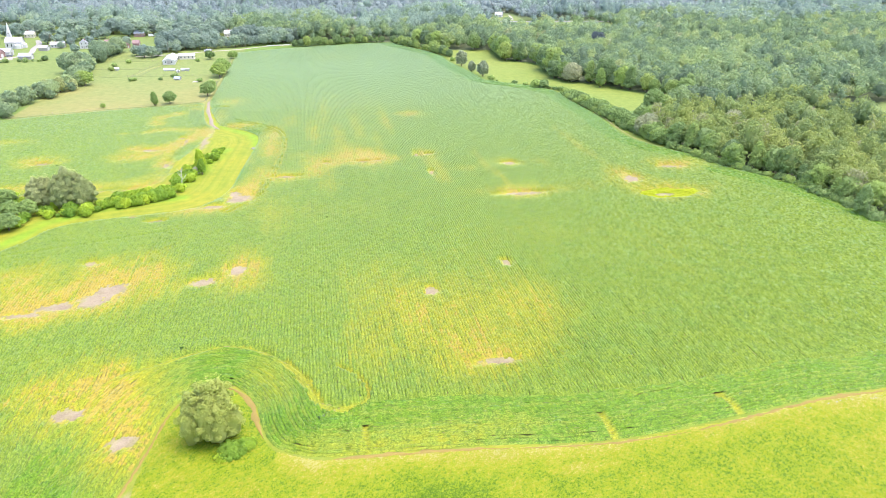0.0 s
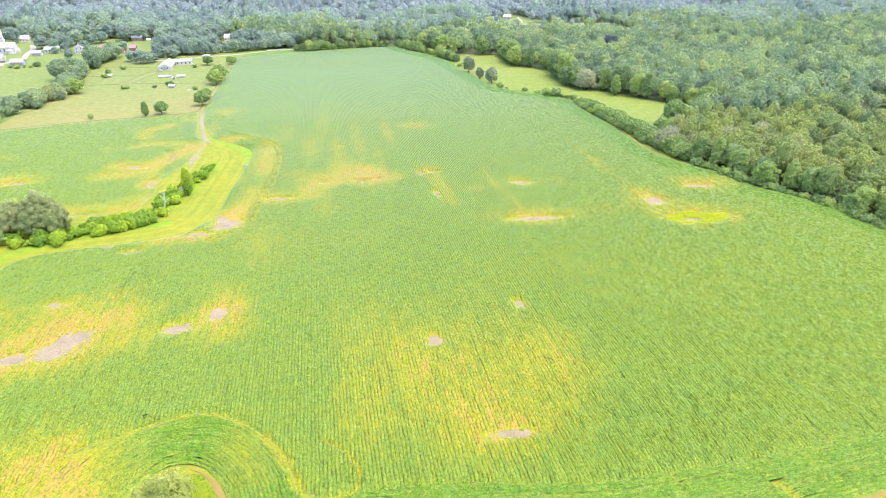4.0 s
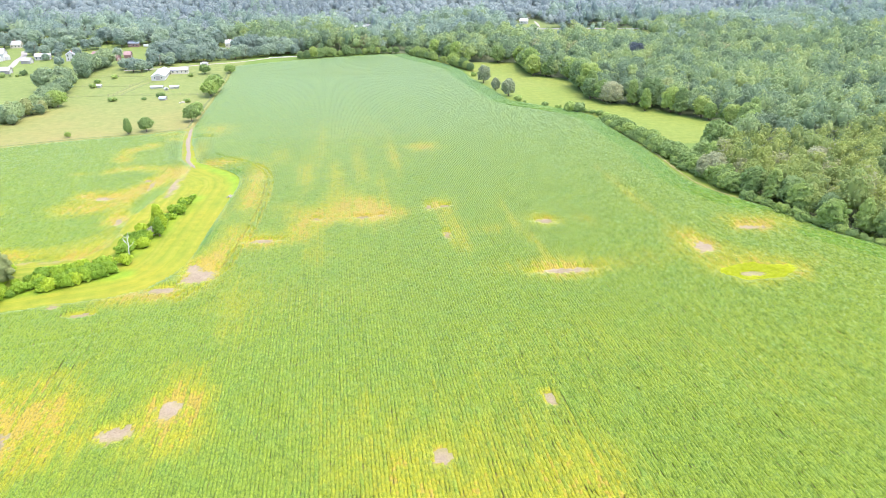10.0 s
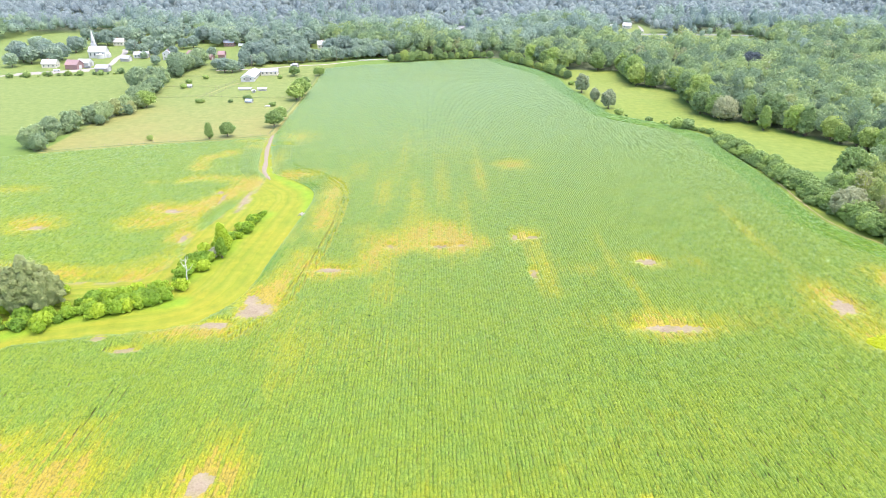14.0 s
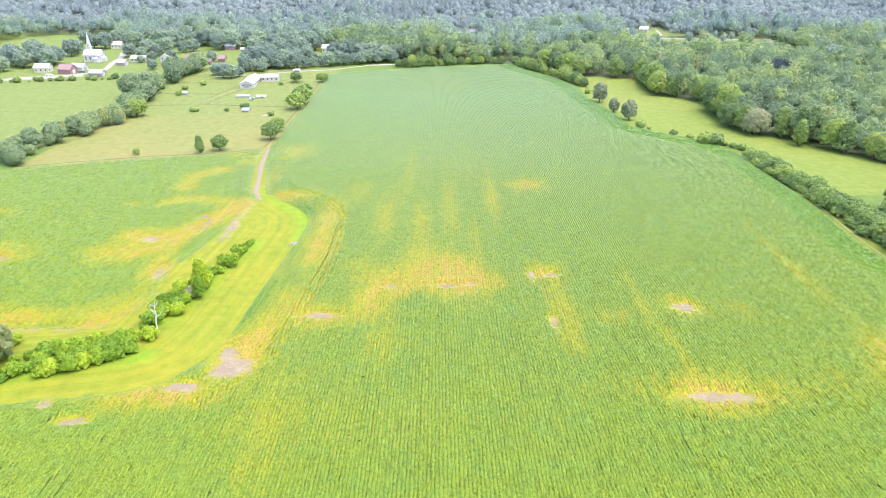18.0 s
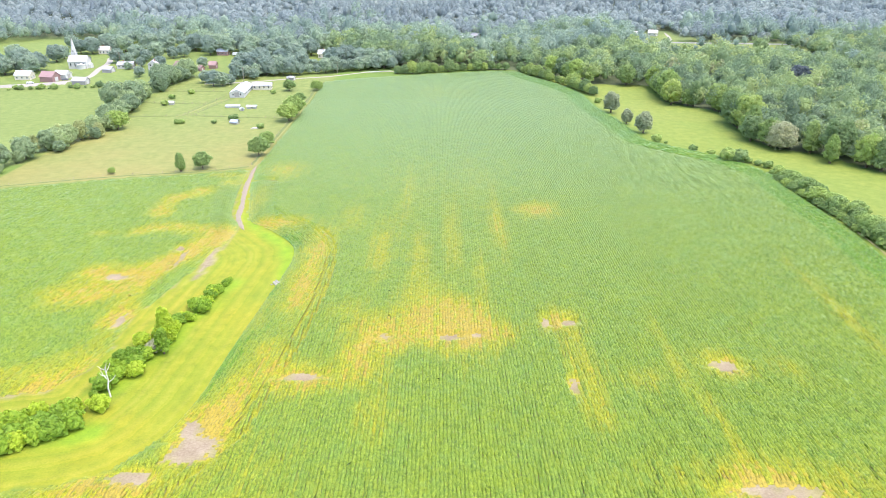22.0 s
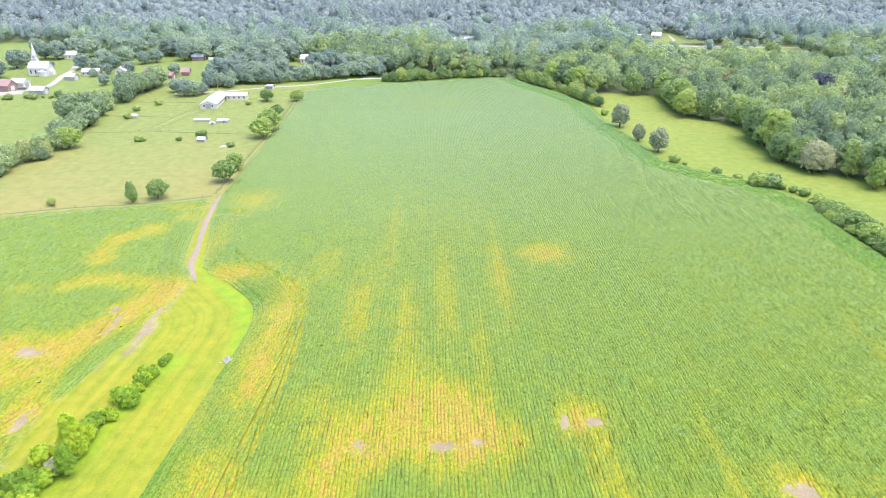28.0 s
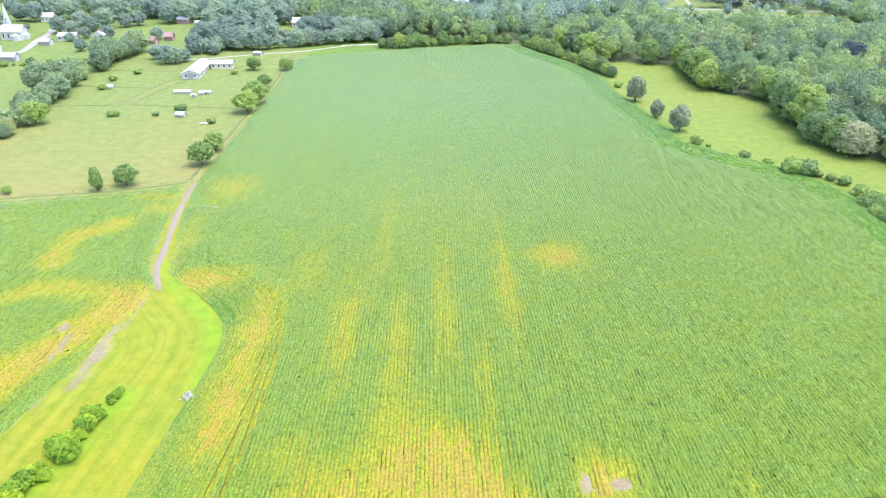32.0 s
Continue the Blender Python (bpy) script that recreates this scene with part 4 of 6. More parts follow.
def crown_arrays(seed, rx, rz, base, clumps, sprays, leaf, shape="round"):
    """A crown: an uneven mound, set with leafy clumps: rx half-width, rz half-height, base its underside."""
    r = np.random.default_rng(seed)

    def wide_at(level):
        return (1.05 - 0.42 * (level + 1)) if shape == "tall" else 1.0

    v, f = ICO1
    core = v * lumpy(r, v, 0.2) * (0.8 + 0.3 * r.random((len(v), 1))) * (rx * 0.74, rx * 0.74, rz * 0.84)
    core[:, :2] *= wide_at(v[:, 2:3])
    pieces = [(core + (0, 0, base + rz), f), spray_tris(np.array((0, 0, base + rz)), np.array((rx * 0.8 * wide_at(0), rx * 0.8 * wide_at(0), rz * 0.9)), int(clumps * sprays * 0.55), leaf * 0.86, r, 1.0, 0.4)]
    for k in range(clumps):
        level = -0.72 + 1.68 * (k + r.random()) / clumps
        level = min(0.97, level)
        flat = math.sqrt(max(0.04, 1 - level * level)) * wide_at(level)
        ang = 2.4 * k + 0.5 * r.random()
        rad = rx * flat * (0.56 + 0.4 * r.random())
        c = np.array((rad * math.cos(ang), rad * math.sin(ang), base + rz * (1 + level * (0.74 + 0.12 * r.random()))))
        cr = min(rx, rz) * (0.17 + 0.19 * r.random())
        v, f = ICO0
        pieces.append((c + v * lumpy(r, v, 0.3) * (0.7 + 0.5 * r.random((len(v), 1))) * cr * (0.7, 0.7, 0.62), f))
        pieces.append(spray_tris(c, cr * 1.12, int(sprays * 2.3), leaf * 0.86, r, 0.9, 0.5))
    return joined(pieces)


def trunk_arrays(seed, tall, thick, limbs, spread):
    r = np.random.default_rng(seed + 99)
    bend = r.standard_normal(2) * 0.05 * tall
    z = np.linspace(-0.2, tall, 6)
    u = np.linspace(0, 1, 6)
    stem = np.column_stack([bend[0] * u**2, bend[1] * u**2, z])
    pieces = [tube_arrays(stem, thick * (1.15 - 0.75 * u), 7)]
    for k in range(limbs):
        start = stem[2 + k % 3]
        ang = 2.4 * k + r.random()
        end = start + np.array((spread * math.cos(ang), spread * math.sin(ang), tall * (0.25 + 0.2 * r.random())))
        mid = (start + end) / 2 + (0, 0, 0.1 * tall)
        pieces.append(tube_arrays([start, mid, end], [thick * 0.5, thick * 0.32, thick * 0.1], 5))
    return joined(pieces)


def tree_kind(name, seed, rx, rz, base, clumps, sprays, leaf, mat, label, category="tree", shape="round", limbs=5):
    """A first tree of a kind; the others are copies of it."""
    root = thing(name, Matrix.Identity(4), label, category)
    part("trunk", mesh_np("trunk", *trunk_arrays(seed, base + rz * 0.9, 0.035 * (base + 2 * rz) * (0.6 if category == "bush" else 1), limbs, rx * 0.5), BARK, True), BARK, root)
    part("crown", mesh_np("crown", *crown_arrays(seed, rx, rz, base, clumps, sprays, leaf, shape), mat), mat, root)
    return root


def put_kind(make, spots, group=""):
    root = make()
    first = spots[0]
    for x, y, s in spots[1:]:
        m = Matrix.Translation((x, y, float(height(x, y)) - 0.05)) @ Matrix.Rotation(x * 1.7 + y, 4, "Z") @ Matrix.Diagonal((s, s, s * (0.92 + 0.16 * ((x * 7 + y) % 1.0)), 1))
        tagged(copy_thing(root, m), group=group)
    x, y, s = first
    root.matrix_basis = Matrix.Translation((x, y, float(height(x, y)) - 0.05)) @ Matrix.Diagonal((s, s, s, 1))
    tagged(root, group=group)
    return root


def willow(name, seed, rx, tall, lobes, mat, label, leaf):
    """A willow: a sheaf of upright, drooping lobes round a short trunk."""
    r = np.random.default_rng(seed)
    root = thing(name, Matrix.Identity(4), label, "tree")
    part("trunk", mesh_np("trunk", *trunk_arrays(seed, tall * 0.6, 0.42, 6, rx * 0.5), BARK, True), BARK, root)
    pieces = []
    for k in range(lobes):
        u = (k + 0.5) / lobes
        ang, reach = 2.4 * k + 0.4 * r.random(), rx * 0.66 * math.sqrt(u)
        lx, top = rx * (0.34 + 0.1 * r.random()), tall * (1.0 - 0.4 * u**1.5 + 0.08 * r.standard_normal())
        v, f = crown_arrays(seed + 7 * k, lx, top / 2, 0.0, 16, 84, leaf)
        v = v * (1, 1, 1) + (reach * math.cos(ang), reach * math.sin(ang), -0.3)
        pieces.append((v, f))
    part("crown", mesh_np("crown", *joined(pieces), mat), mat, root)
    return root


# Lone willow in the south bay, and the great willows of the hedge.
put_kind(lambda: willow("willow_tree", 3, 6.0, 14.6, 14, LEAF_WILLOW, "rounded grey-green willow standing alone in grass", 0.19), [(-24.5, 121.5, 1.0)])
put_kind(lambda: willow("great_willow_tree", 5, 8.4, 15.5, 14, LEAF_OLDWILLOW, "huge grey-green willow towering over the hedge", 0.34), [(-91.5, 273.5, 1.0), (-103, 277, 0.84)], "great willows")

ROUND = lambda: tree_kind("round_tree", 11, 4.8, 4.2, 0.7, 36, 26, 0.44, LEAF_FIELD, "leafy green round-crowned field tree")
TALL = lambda: tree_kind("tall_tree", 12, 3.6, 5.4, 0.3, 42, 36, 0.4, LEAF_FIELD, "slender upright green tree", shape="tall")
BUSH = lambda: tree_kind("bush", 13, 2.6, 1.9, -0.2, 26, 28, 0.34, LEAF_FIELD, "bushy dark green shrub", "bush", limbs=3)
put_kind(ROUND, [(-68, 486, 1.0), (-67.5, 503, 0.85), (-88, 464.5, 0.85), (-68, 560, 1.25), (-67.5, 574, 1.3), (-70, 588, 1.0), (-71, 611, 0.8), (-85, 649, 0.9), (-66, 649, 0.85), (-157, 540, 1.25), (-125, 456.5, 0.35), (-109, 262, 0.8), (-114, 256, 0.9), (-104, 264, 0.75), (-119, 264, 1.0), (-106, 250, 0.75), (-112, 245, 0.8), (-116, 275, 0.9), (-124, 255, 1.0)], "trees of the pasture")
put_kind(TALL, [(-96, 459.5, 0.8)], "upright trees")
put_kind(lambda: tree_kind("dull_tree", 20, 3.9, 6.0, -0.2, 44, 36, 0.42, LEAF_DULL, "upright grey-green tree in rough grass by the field"), [(120.5, 581, 1.1), (122.5, 551, 0.75), (126.5, 530, 1.0)], "trees between field and meadow")
HEDGE_BUSHES = [(119, 611, 0.9), (128.5, 512, 1.1), (132, 508, 0.4), (141, 494, 0.9), (147, 486, 0.8), (151.5, 476, 1.7), (155.5, 474.5, 1.75), (160, 473, 0.7), (162.5, 469, 0.7), (165, 464.5, 0.9), (-129, 553, 0.8), (-127, 553.5, 0.7), (-109, 554, 0.6), (-100, 564, 0.9), (-102, 564, 0.7), (-80, 542, 0.8), (-154.5, 605, 0.9), (-157, 625, 0.9), (-149, 640, 0.9), (-94, 640, 0.8)]
put_kind(BUSH, HEDGE_BUSHES, "scattered bushes")

put_kind(lambda: tree_kind("aspen_tree", 17, 3.0, 5.2, 0.2, 40, 40, 0.34, LEAF_BUSH, "feathery light green tree in the swath hedge", shape="tall"), [(-50.5, 312, 0.95), (-49.2, 306.5, 0.72)], "light trees of the hedge")
put_kind(lambda: tree_kind("low_bush", 18, 2.6, 0.9, -0.3, 24, 30, 0.3, LEAF_BUSH, "low bright green bush at the willow's foot", "bush", limbs=3), [(-20.0, 116.3, 1.25), (-17.6, 117.8, 0.9), (-21.8, 114.9, 0.7)], "bushes at the willow")
# Hedge of the swath: low thicket in the west, then bushes along the east side.
hedge_spots = []
for k in range(104):
    u = rng.random()
    x, y = np.interp(u, (0, 0.3, 0.6, 1), (-124, -92, -72, -57)), np.interp(u, (0, 0.3, 0.6, 1), (241, 265, 273, 281))
    hedge_spots.append((float(x + rng.normal(0, 1.5)), float(y + rng.normal(0, 3.2)), float(0.4 + 0.85 * rng.random() ** 1.4)))
for k in range(46):
    y = rng.uniform(237, 284)
    x = rng.uniform(-128, np.interp(y, (236, 251, 259, 268, 284), (-105, -103, -98, -86, -84)))
    hedge_spots.append((float(x), float(y), float(0.6 + 0.9 * rng.random() ** 1.3)))
for k in range(58):
    u = k / 57
    x, y = np.interp(u, (0, 0.25, 0.6, 1), (-57, -54, -50, -44.5)), np.interp(u, (0, 0.25, 0.6, 1), (290, 303, 322, 346))
    if 0.02 < u < 0.06:
        continue
    hedge_spots.append((float(x + rng.normal(0, 1.9 * (1 - 0.6 * u))), float(y + rng.normal(0, 1)), float(0.35 + 0.85 * rng.random() ** 1.3 * (1 - 0.3 * u))))
put_kind(lambda: tree_kind("hedge_bush", 14, 2.4, 1.8, -0.2, 17, 19, 0.34, LEAF_BUSH, "tangled yellow-green hedge bush", "bush", limbs=3), hedge_spots, "bushes of the swath hedge")

put_kind(lambda: tree_kind("withered_bush", 19, 2.0, 1.7, -0.2, 20, 24, 0.24, LEAF_SALLOW, "withered grey-brown bush at the aspen's foot", "bush", limbs=5), [(-51.8, 307.5, 1.0)])
# Hedgerow on the east side of the field and the tree line west of the pasture.
row_spots = []
for k in range(46):
    u = k / 45
    y = 455 - u * 140
    row_spots.append((float(np.interp(y, (315, 333, 391, 442, 460), (172, 169, 167, 164, 166)) + rng.normal(0, 1.2)), float(y), float(0.55 + 0.35 * rng.random() + 0.35 * u)))
put_kind(lambda: tree_kind("hedgerow_tree", 15, 4.2, 3.7, -0.2, 32, 24, 0.42, LEAF_FIELD, "dense green hedgerow tree"), row_spots, "hedgerow beside the field")
line_spots = []
for k in range(50):
    u = k / 49
    y = 436 + u * 262
    x = np.interp(y, (436, 470, 503, 540, 600, 640, 670, 700), (-178, -176, -168, -163, -172, -176, -174, -166))
    line_spots.append((float(x + rng.normal(0, 4)), float(y + rng.normal(0, 3)), float((0.5 + 0.75 * rng.random()) * np.interp(y, (436, 540, 600), (0.85, 1.0, 1.25)))))
put_kind(lambda: tree_kind("line_tree", 16, 5.0, 4.8, -0.2, 34, 26, 0.46, LEAF_LINE, "dark green tree in the line beside the pasture"), line_spots, "tree line west of the pasture")


# ---- woods ----
def wood_template(seed, kind):
    """One tree of the woods: a bulging crown set with leafy clumps; pines taper upwards."""
    r = np.random.default_rng(seed)
    (v, f), clumps, sprays, leaf = {"near": (ICO1, 20, 36, 0.36), "far": (ICO0, 13, 20, 0.46), "hill": (ICO0, 8, 7, 0.66), "pine": (ICO0, 9, 9, 0.55)}[kind]
    tall = 10.6 + 3.0 * r.random()
    wide = 3.5 + 0.8 * r.random()
    taper = 0.2 + 0.15 * r.random()
    if kind == "pine":
        tall, wide, taper = tall * 1.2, wide * 0.8, 0.6
    full = {"near": 0.62, "far": 0.62, "hill": 0.82, "pine": 0.7}[kind]
    core = v * lumpy(r, v, 0.2) * (wide * full, wide * full, tall * 0.29)
    core[:, :2] *= 1 - taper * v[:, 2:3]
    pieces = [(core + (0, 0, tall * 0.54), f)]
    for k in range(clumps):
        level = -0.5 + 1.45 * (k + r.random()) / clumps
        flat = math.sqrt(max(0.05, 1 - level * level)) * (1 - taper * level)
        ang = 2.4 * k + 0.5 * r.random()
        rad = wide * flat * (0.6 + 0.3 * r.random())
        c = np.array((rad * math.cos(ang), rad * math.sin(ang), tall * (0.56 + 0.34 * level + 0.04 * r.standard_normal())))
        cr = wide * (0.3 + 0.14 * r.random()) * (1.0 if kind == "near" else 1.15 if kind == "far" else 1.4)
        pieces.append(spray_tris(c, cr, sprays, leaf, r, 0.85, 0.3))
    return joined(pieces)


def stamp(templates, x, y, size, tint, pick, flat=1.0):
    verts, faces, tints, n = [], [], [], 0
    z = height(x, y)
    for k, (tv, tf) in enumerate(templates):
        sel = np.flatnonzero(pick == k)
        if not len(sel):
            continue
        a = rng.random(len(sel)) * 2 * np.pi
        c, s = np.cos(a), np.sin(a)
        sx, sz = size[sel], flat * size[sel] * (0.85 + 0.35 * rng.random(len(sel)))
        vx = (tv[None, :, 0] * c[:, None] - tv[None, :, 1] * s[:, None]) * sx[:, None] + x[sel, None]
        vy = (tv[None, :, 0] * s[:, None] + tv[None, :, 1] * c[:, None]) * sx[:, None] + y[sel, None]
        vz = tv[None, :, 2] * sz[:, None] + z[sel, None]
        verts.append(np.stack([vx, vy, vz], -1).reshape(-1, 3))
        faces.append((tf[None] + (n + len(tv) * np.arange(len(sel)))[:, None, None]).reshape(-1, 3))
        tints.append(np.repeat(tint[sel], len(tv)))
        n += len(tv) * len(sel)
    return np.concatenate(verts), np.concatenate(faces), np.concatenate(tints)


def scatter(x0, x1, y0, y1, step):
    gx, gy = np.meshgrid(np.arange(x0, x1, step), np.arange(y0, y1, step))
    gx, gy = gx.ravel(), gy.ravel()
    return gx + step * 0.8 * (rng.random(len(gx)) - 0.5), gy + step * 0.8 * (rng.random(len(gy)) - 0.5)


CLEARINGS = [(236, 897, 34, 20), (313, 405, 9, 25), (341, 377, 22, 16), (252, 264, 7, 7), (243, 888, 32, 14), (43, 884, 15, 8), (-76, 768, 15, 10), (-345, 840, 60, 42), (250, 925, 9, 30), (-233, 873, 34, 16)]


def open_ground(x, y):
    inside = np.zeros(len(x), bool)
    for cx, cy, rx, ry in CLEARINGS:
        inside |= np.hypot((x - cx) / rx, (y - cy) / ry) < 1
    gap = np.interp(x, (150, 231, 309, 380, 470), (875, 866, 858, 852, 850)) - y
    return inside | ((gap > -8) & (gap < 15) & (x > 205) & (x < 335))


VIEWED = [(313, 384, 11), (341, 364, 20), (-79, 777, 9), (43, 873, 9), (236, 905, 19), (-170, 791, 7), (-276, 798, 6), (53, 888, 6)]


def low_before(x, y):
    """How low trees are scaled so the camera sees highway, houses and glades behind."""
    gap = np.interp(x, (150, 231, 309, 380, 470), (875, 866, 858, 852, 850)) - y
    low = np.where((x > 200) & (x < 340) & (gap > 0) & (wobble(x, y, 12) < 0.5), np.clip(0.0062 * gap, 0.12, 1), 1.0)
    for hx, hy, wide in VIEWED:
        low = np.where((np.abs(x - hx) < wide) & (y < hy) & (y > hy - 80), np.minimum(low, np.clip(0.0085 * (hy - y) + 0.1, 0.18, 1)), low)
    return low


def in_view(x, y):
    """Whether the flight ever looks over this place."""
    return (x > -15 - 0.48 * y) & (x < 25 + 0.92 * y)


NEAR_T = [wood_template(s, "near") for s in range(6)]
MID_T = [wood_template(s + 20, "far") for s in range(6)] + [wood_template(s + 40, "pine") for s in range(2)]
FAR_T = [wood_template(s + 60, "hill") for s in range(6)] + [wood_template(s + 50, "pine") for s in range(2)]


def build_woods():
    x, y = scatter(90, 620, 378, 700, 7.8)
    x2, y2 = scatter(160, 420, 150, 378, 5.9)
    x, y = np.concatenate([x, x2]), np.concatenate([y, y2])
    ok = (x > forest_edge(y) + 3) & ~open_ground(x, y) & in_view(x, y)
    x, y = x[ok], y[ok]
    size = (0.95 + 0.2 * wobble(x, y, 60)) * (0.65 + 0.85 * rng.random(len(x)) ** 1.3) * np.where(y < 378, 0.8, 1.15)
    size = np.clip(size * np.where(rng.random(len(x)) < 0.12, 1.3, 1), 0.45, 1.4) * low_before(x, y)
    tint = np.clip(0.48 + 0.1 * (y < 360) + 0.2 * wobble(x, y, 38) + 0.21 * rng.standard_normal(len(x)), 0, 1)
    edge = (x - forest_edge(y) < 24) | ((y < 330) & (x < 240))
    pick = np.where(edge, rng.integers(0, 6, len(x)), rng.integers(6, 12, len(x)))
    for name, sel, mat, label in (("east_woods", y >= 385, LEAF_WOOD, "dense mixed green broadleaf woods"), ("scrub_woods", y < 385, LEAF_SCRUB, "olive-green scrub woods beside the field")):
        v, f, t = stamp(NEAR_T + MID_T[:6], x[sel], y[sel], size[sel], tint[sel], pick[sel])
        tagged(new(name, mesh_np(name, v, f, mat, True, {"tint": t})), label, "woods", kind="stuff")
    x, y = scatter(-120, 760, 700, 960, 7.8)
    ok = ((x > forest_edge(y) + 2) | (y > 790)) & (x > -80) & (y > np.interp(x, (-80, -40, -16, 10, 75, 120), (735, 733, 724, 724, 732, 690)))
    x2, y2 = scatter(-700, 980, 800, 1215, 8.8)
    ok2 = (y2 > 960) | ((x2 < -80) & (y2 > 822 + 18 * wobble(x2, y2, 40)))
    x, y = np.concatenate([x[ok], x2[ok2]]), np.concatenate([y[ok], y2[ok2]])
    ok = ~open_ground(x, y) & in_view(x, y)
    x, y = x[ok], y[ok]
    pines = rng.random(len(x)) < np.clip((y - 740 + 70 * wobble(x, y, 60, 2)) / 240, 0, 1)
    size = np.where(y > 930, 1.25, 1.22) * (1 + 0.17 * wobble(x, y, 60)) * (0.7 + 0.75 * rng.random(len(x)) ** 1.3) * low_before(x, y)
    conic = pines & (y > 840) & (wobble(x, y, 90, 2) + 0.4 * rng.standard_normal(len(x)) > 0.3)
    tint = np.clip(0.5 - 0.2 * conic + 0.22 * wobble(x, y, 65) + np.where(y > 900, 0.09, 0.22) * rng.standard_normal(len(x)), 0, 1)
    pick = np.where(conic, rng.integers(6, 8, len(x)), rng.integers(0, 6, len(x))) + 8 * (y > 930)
    # Leaf materials picked by depth, so the painted haze thickens northwards.
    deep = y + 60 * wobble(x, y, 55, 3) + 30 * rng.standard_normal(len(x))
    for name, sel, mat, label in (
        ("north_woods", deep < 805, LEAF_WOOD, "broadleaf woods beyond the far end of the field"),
        ("valley_woods", (deep >= 805) & (deep < 915), LEAF_MID, "woods at the foot of the hill with painted grey-green haze"),
        ("hill_woods", deep >= 915, LEAF_FAR, "wooded hillside of pines and broadleaf trees with painted blue-green haze"),
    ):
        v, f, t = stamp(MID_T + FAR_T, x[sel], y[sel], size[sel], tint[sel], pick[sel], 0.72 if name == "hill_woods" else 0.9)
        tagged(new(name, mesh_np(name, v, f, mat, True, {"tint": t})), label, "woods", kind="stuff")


build_woods()


# ---- buildings ----
WHITE = plain_mat("white_paint", (0.56, 0.55, 0.53), 0.6, 0.12, 1.5)
CREAM = plain_mat("cream_siding", (0.66, 0.6, 0.5), 0.65, 0.15, 1.5)
REDWOOD = plain_mat("red_boards", (0.31, 0.185, 0.17), 0.75, 0.25, 1.5)
GREYWOOD = plain_mat("grey_boards", (0.36, 0.34, 0.33), 0.85, 0.3, 1.5)
TIN = plain_mat("pale_tin_roof", (0.62, 0.62, 0.63), 0.4, 0.12, 0.8, 0.2)
GREYROOF = plain_mat("grey_shingles", (0.42, 0.41, 0.43), 0.85, 0.25, 1.2)
PINKROOF = plain_mat("faded_red_roof", (0.35, 0.225, 0.22), 0.75, 0.25, 1.0)
PALEROOF = plain_mat("pale_shingles", (0.5, 0.475, 0.47), 0.85, 0.2, 1.2)
BLUEROOF = plain_mat("blue_grey_tin", (0.45, 0.5, 0.6), 0.45, 0.2, 1.0, 0.2)
BRICK = plain_mat("chimney_brick", (0.4, 0.18, 0.13), 0.85, 0.3, 4.0)
GLASS = plain_mat("window_glass", (0.04, 0.05, 0.06), 0.08, 0.2, 1.0)
WOOD = plain_mat("weathered_wood", (0.32, 0.26, 0.2), 0.9, 0.35, 3.0)
RUBBER = plain_mat("rubber", (0.03, 0.03, 0.03), 0.8, 0.2, 5.0)
STEEL = plain_mat("galvanised_steel", (0.55, 0.56, 0.57), 0.4, 0.15, 3.0, 0.7)
ROUGHGRASS = plain_mat("rough_grass", (0.15, 0.19, 0.06), 0.9, 0.4, 1.5)
STONE = plain_mat("limestone", (0.32, 0.31, 0.27), 0.85, 0.25, 2.0)


def gable_roof(w, d, h0, rise, over=0.45, thick=0.22):
    """Two slopes with a ridge along y, over walls of width w and length d."""
    bm = bmesh.new()
    slope = rise / (w / 2)
    e, t = w / 2 + over, thick
    for s in (-1, 1):
        outline = [(0, h0 + rise), (0, h0 + rise + t), (s * e, h0 - slope * over + t), (s * e, h0 - slope * over)]
        prism(bm, outline if s > 0 else outline[::-1], -d / 2 - over, d / 2 + over)
    return bm


def window(root, x, y, z, wide, tall, face):
    """face: 'x' or 'y', the axis of the wall's normal, with its sign."""
    sign = -1 if face[0] == "-" else 1
    if face[-1] == "y":
        fr = boxes((x - wide / 2, y - 0.02, z, x + wide / 2, y + 0.07 * sign, z + tall) if sign > 0 else (x - wide / 2, y - 0.07, z, x + wide / 2, y + 0.02, z + tall))
        pane = boxes((x - wide / 2 + 0.1, y + sign * 0.085 - 0.012, z + 0.1, x + wide / 2 - 0.1, y + sign * 0.085 + 0.012, z + tall - 0.1))
    else:
        fr = boxes((x - 0.02, y - wide / 2, z, x + 0.07, y + wide / 2, z + tall) if sign > 0 else (x - 0.07, y - wide / 2, z, x + 0.02, y + wide / 2, z + tall))
        pane = boxes((x + sign * 0.085 - 0.012, y - wide / 2 + 0.1, z + 0.1, x + sign * 0.085 + 0.012, y + wide / 2 - 0.1, z + tall - 0.1))
    frame_ob = part("window", fr, WHITE, root)
    part("pane", pane, GLASS, frame_ob, "dark window glass")


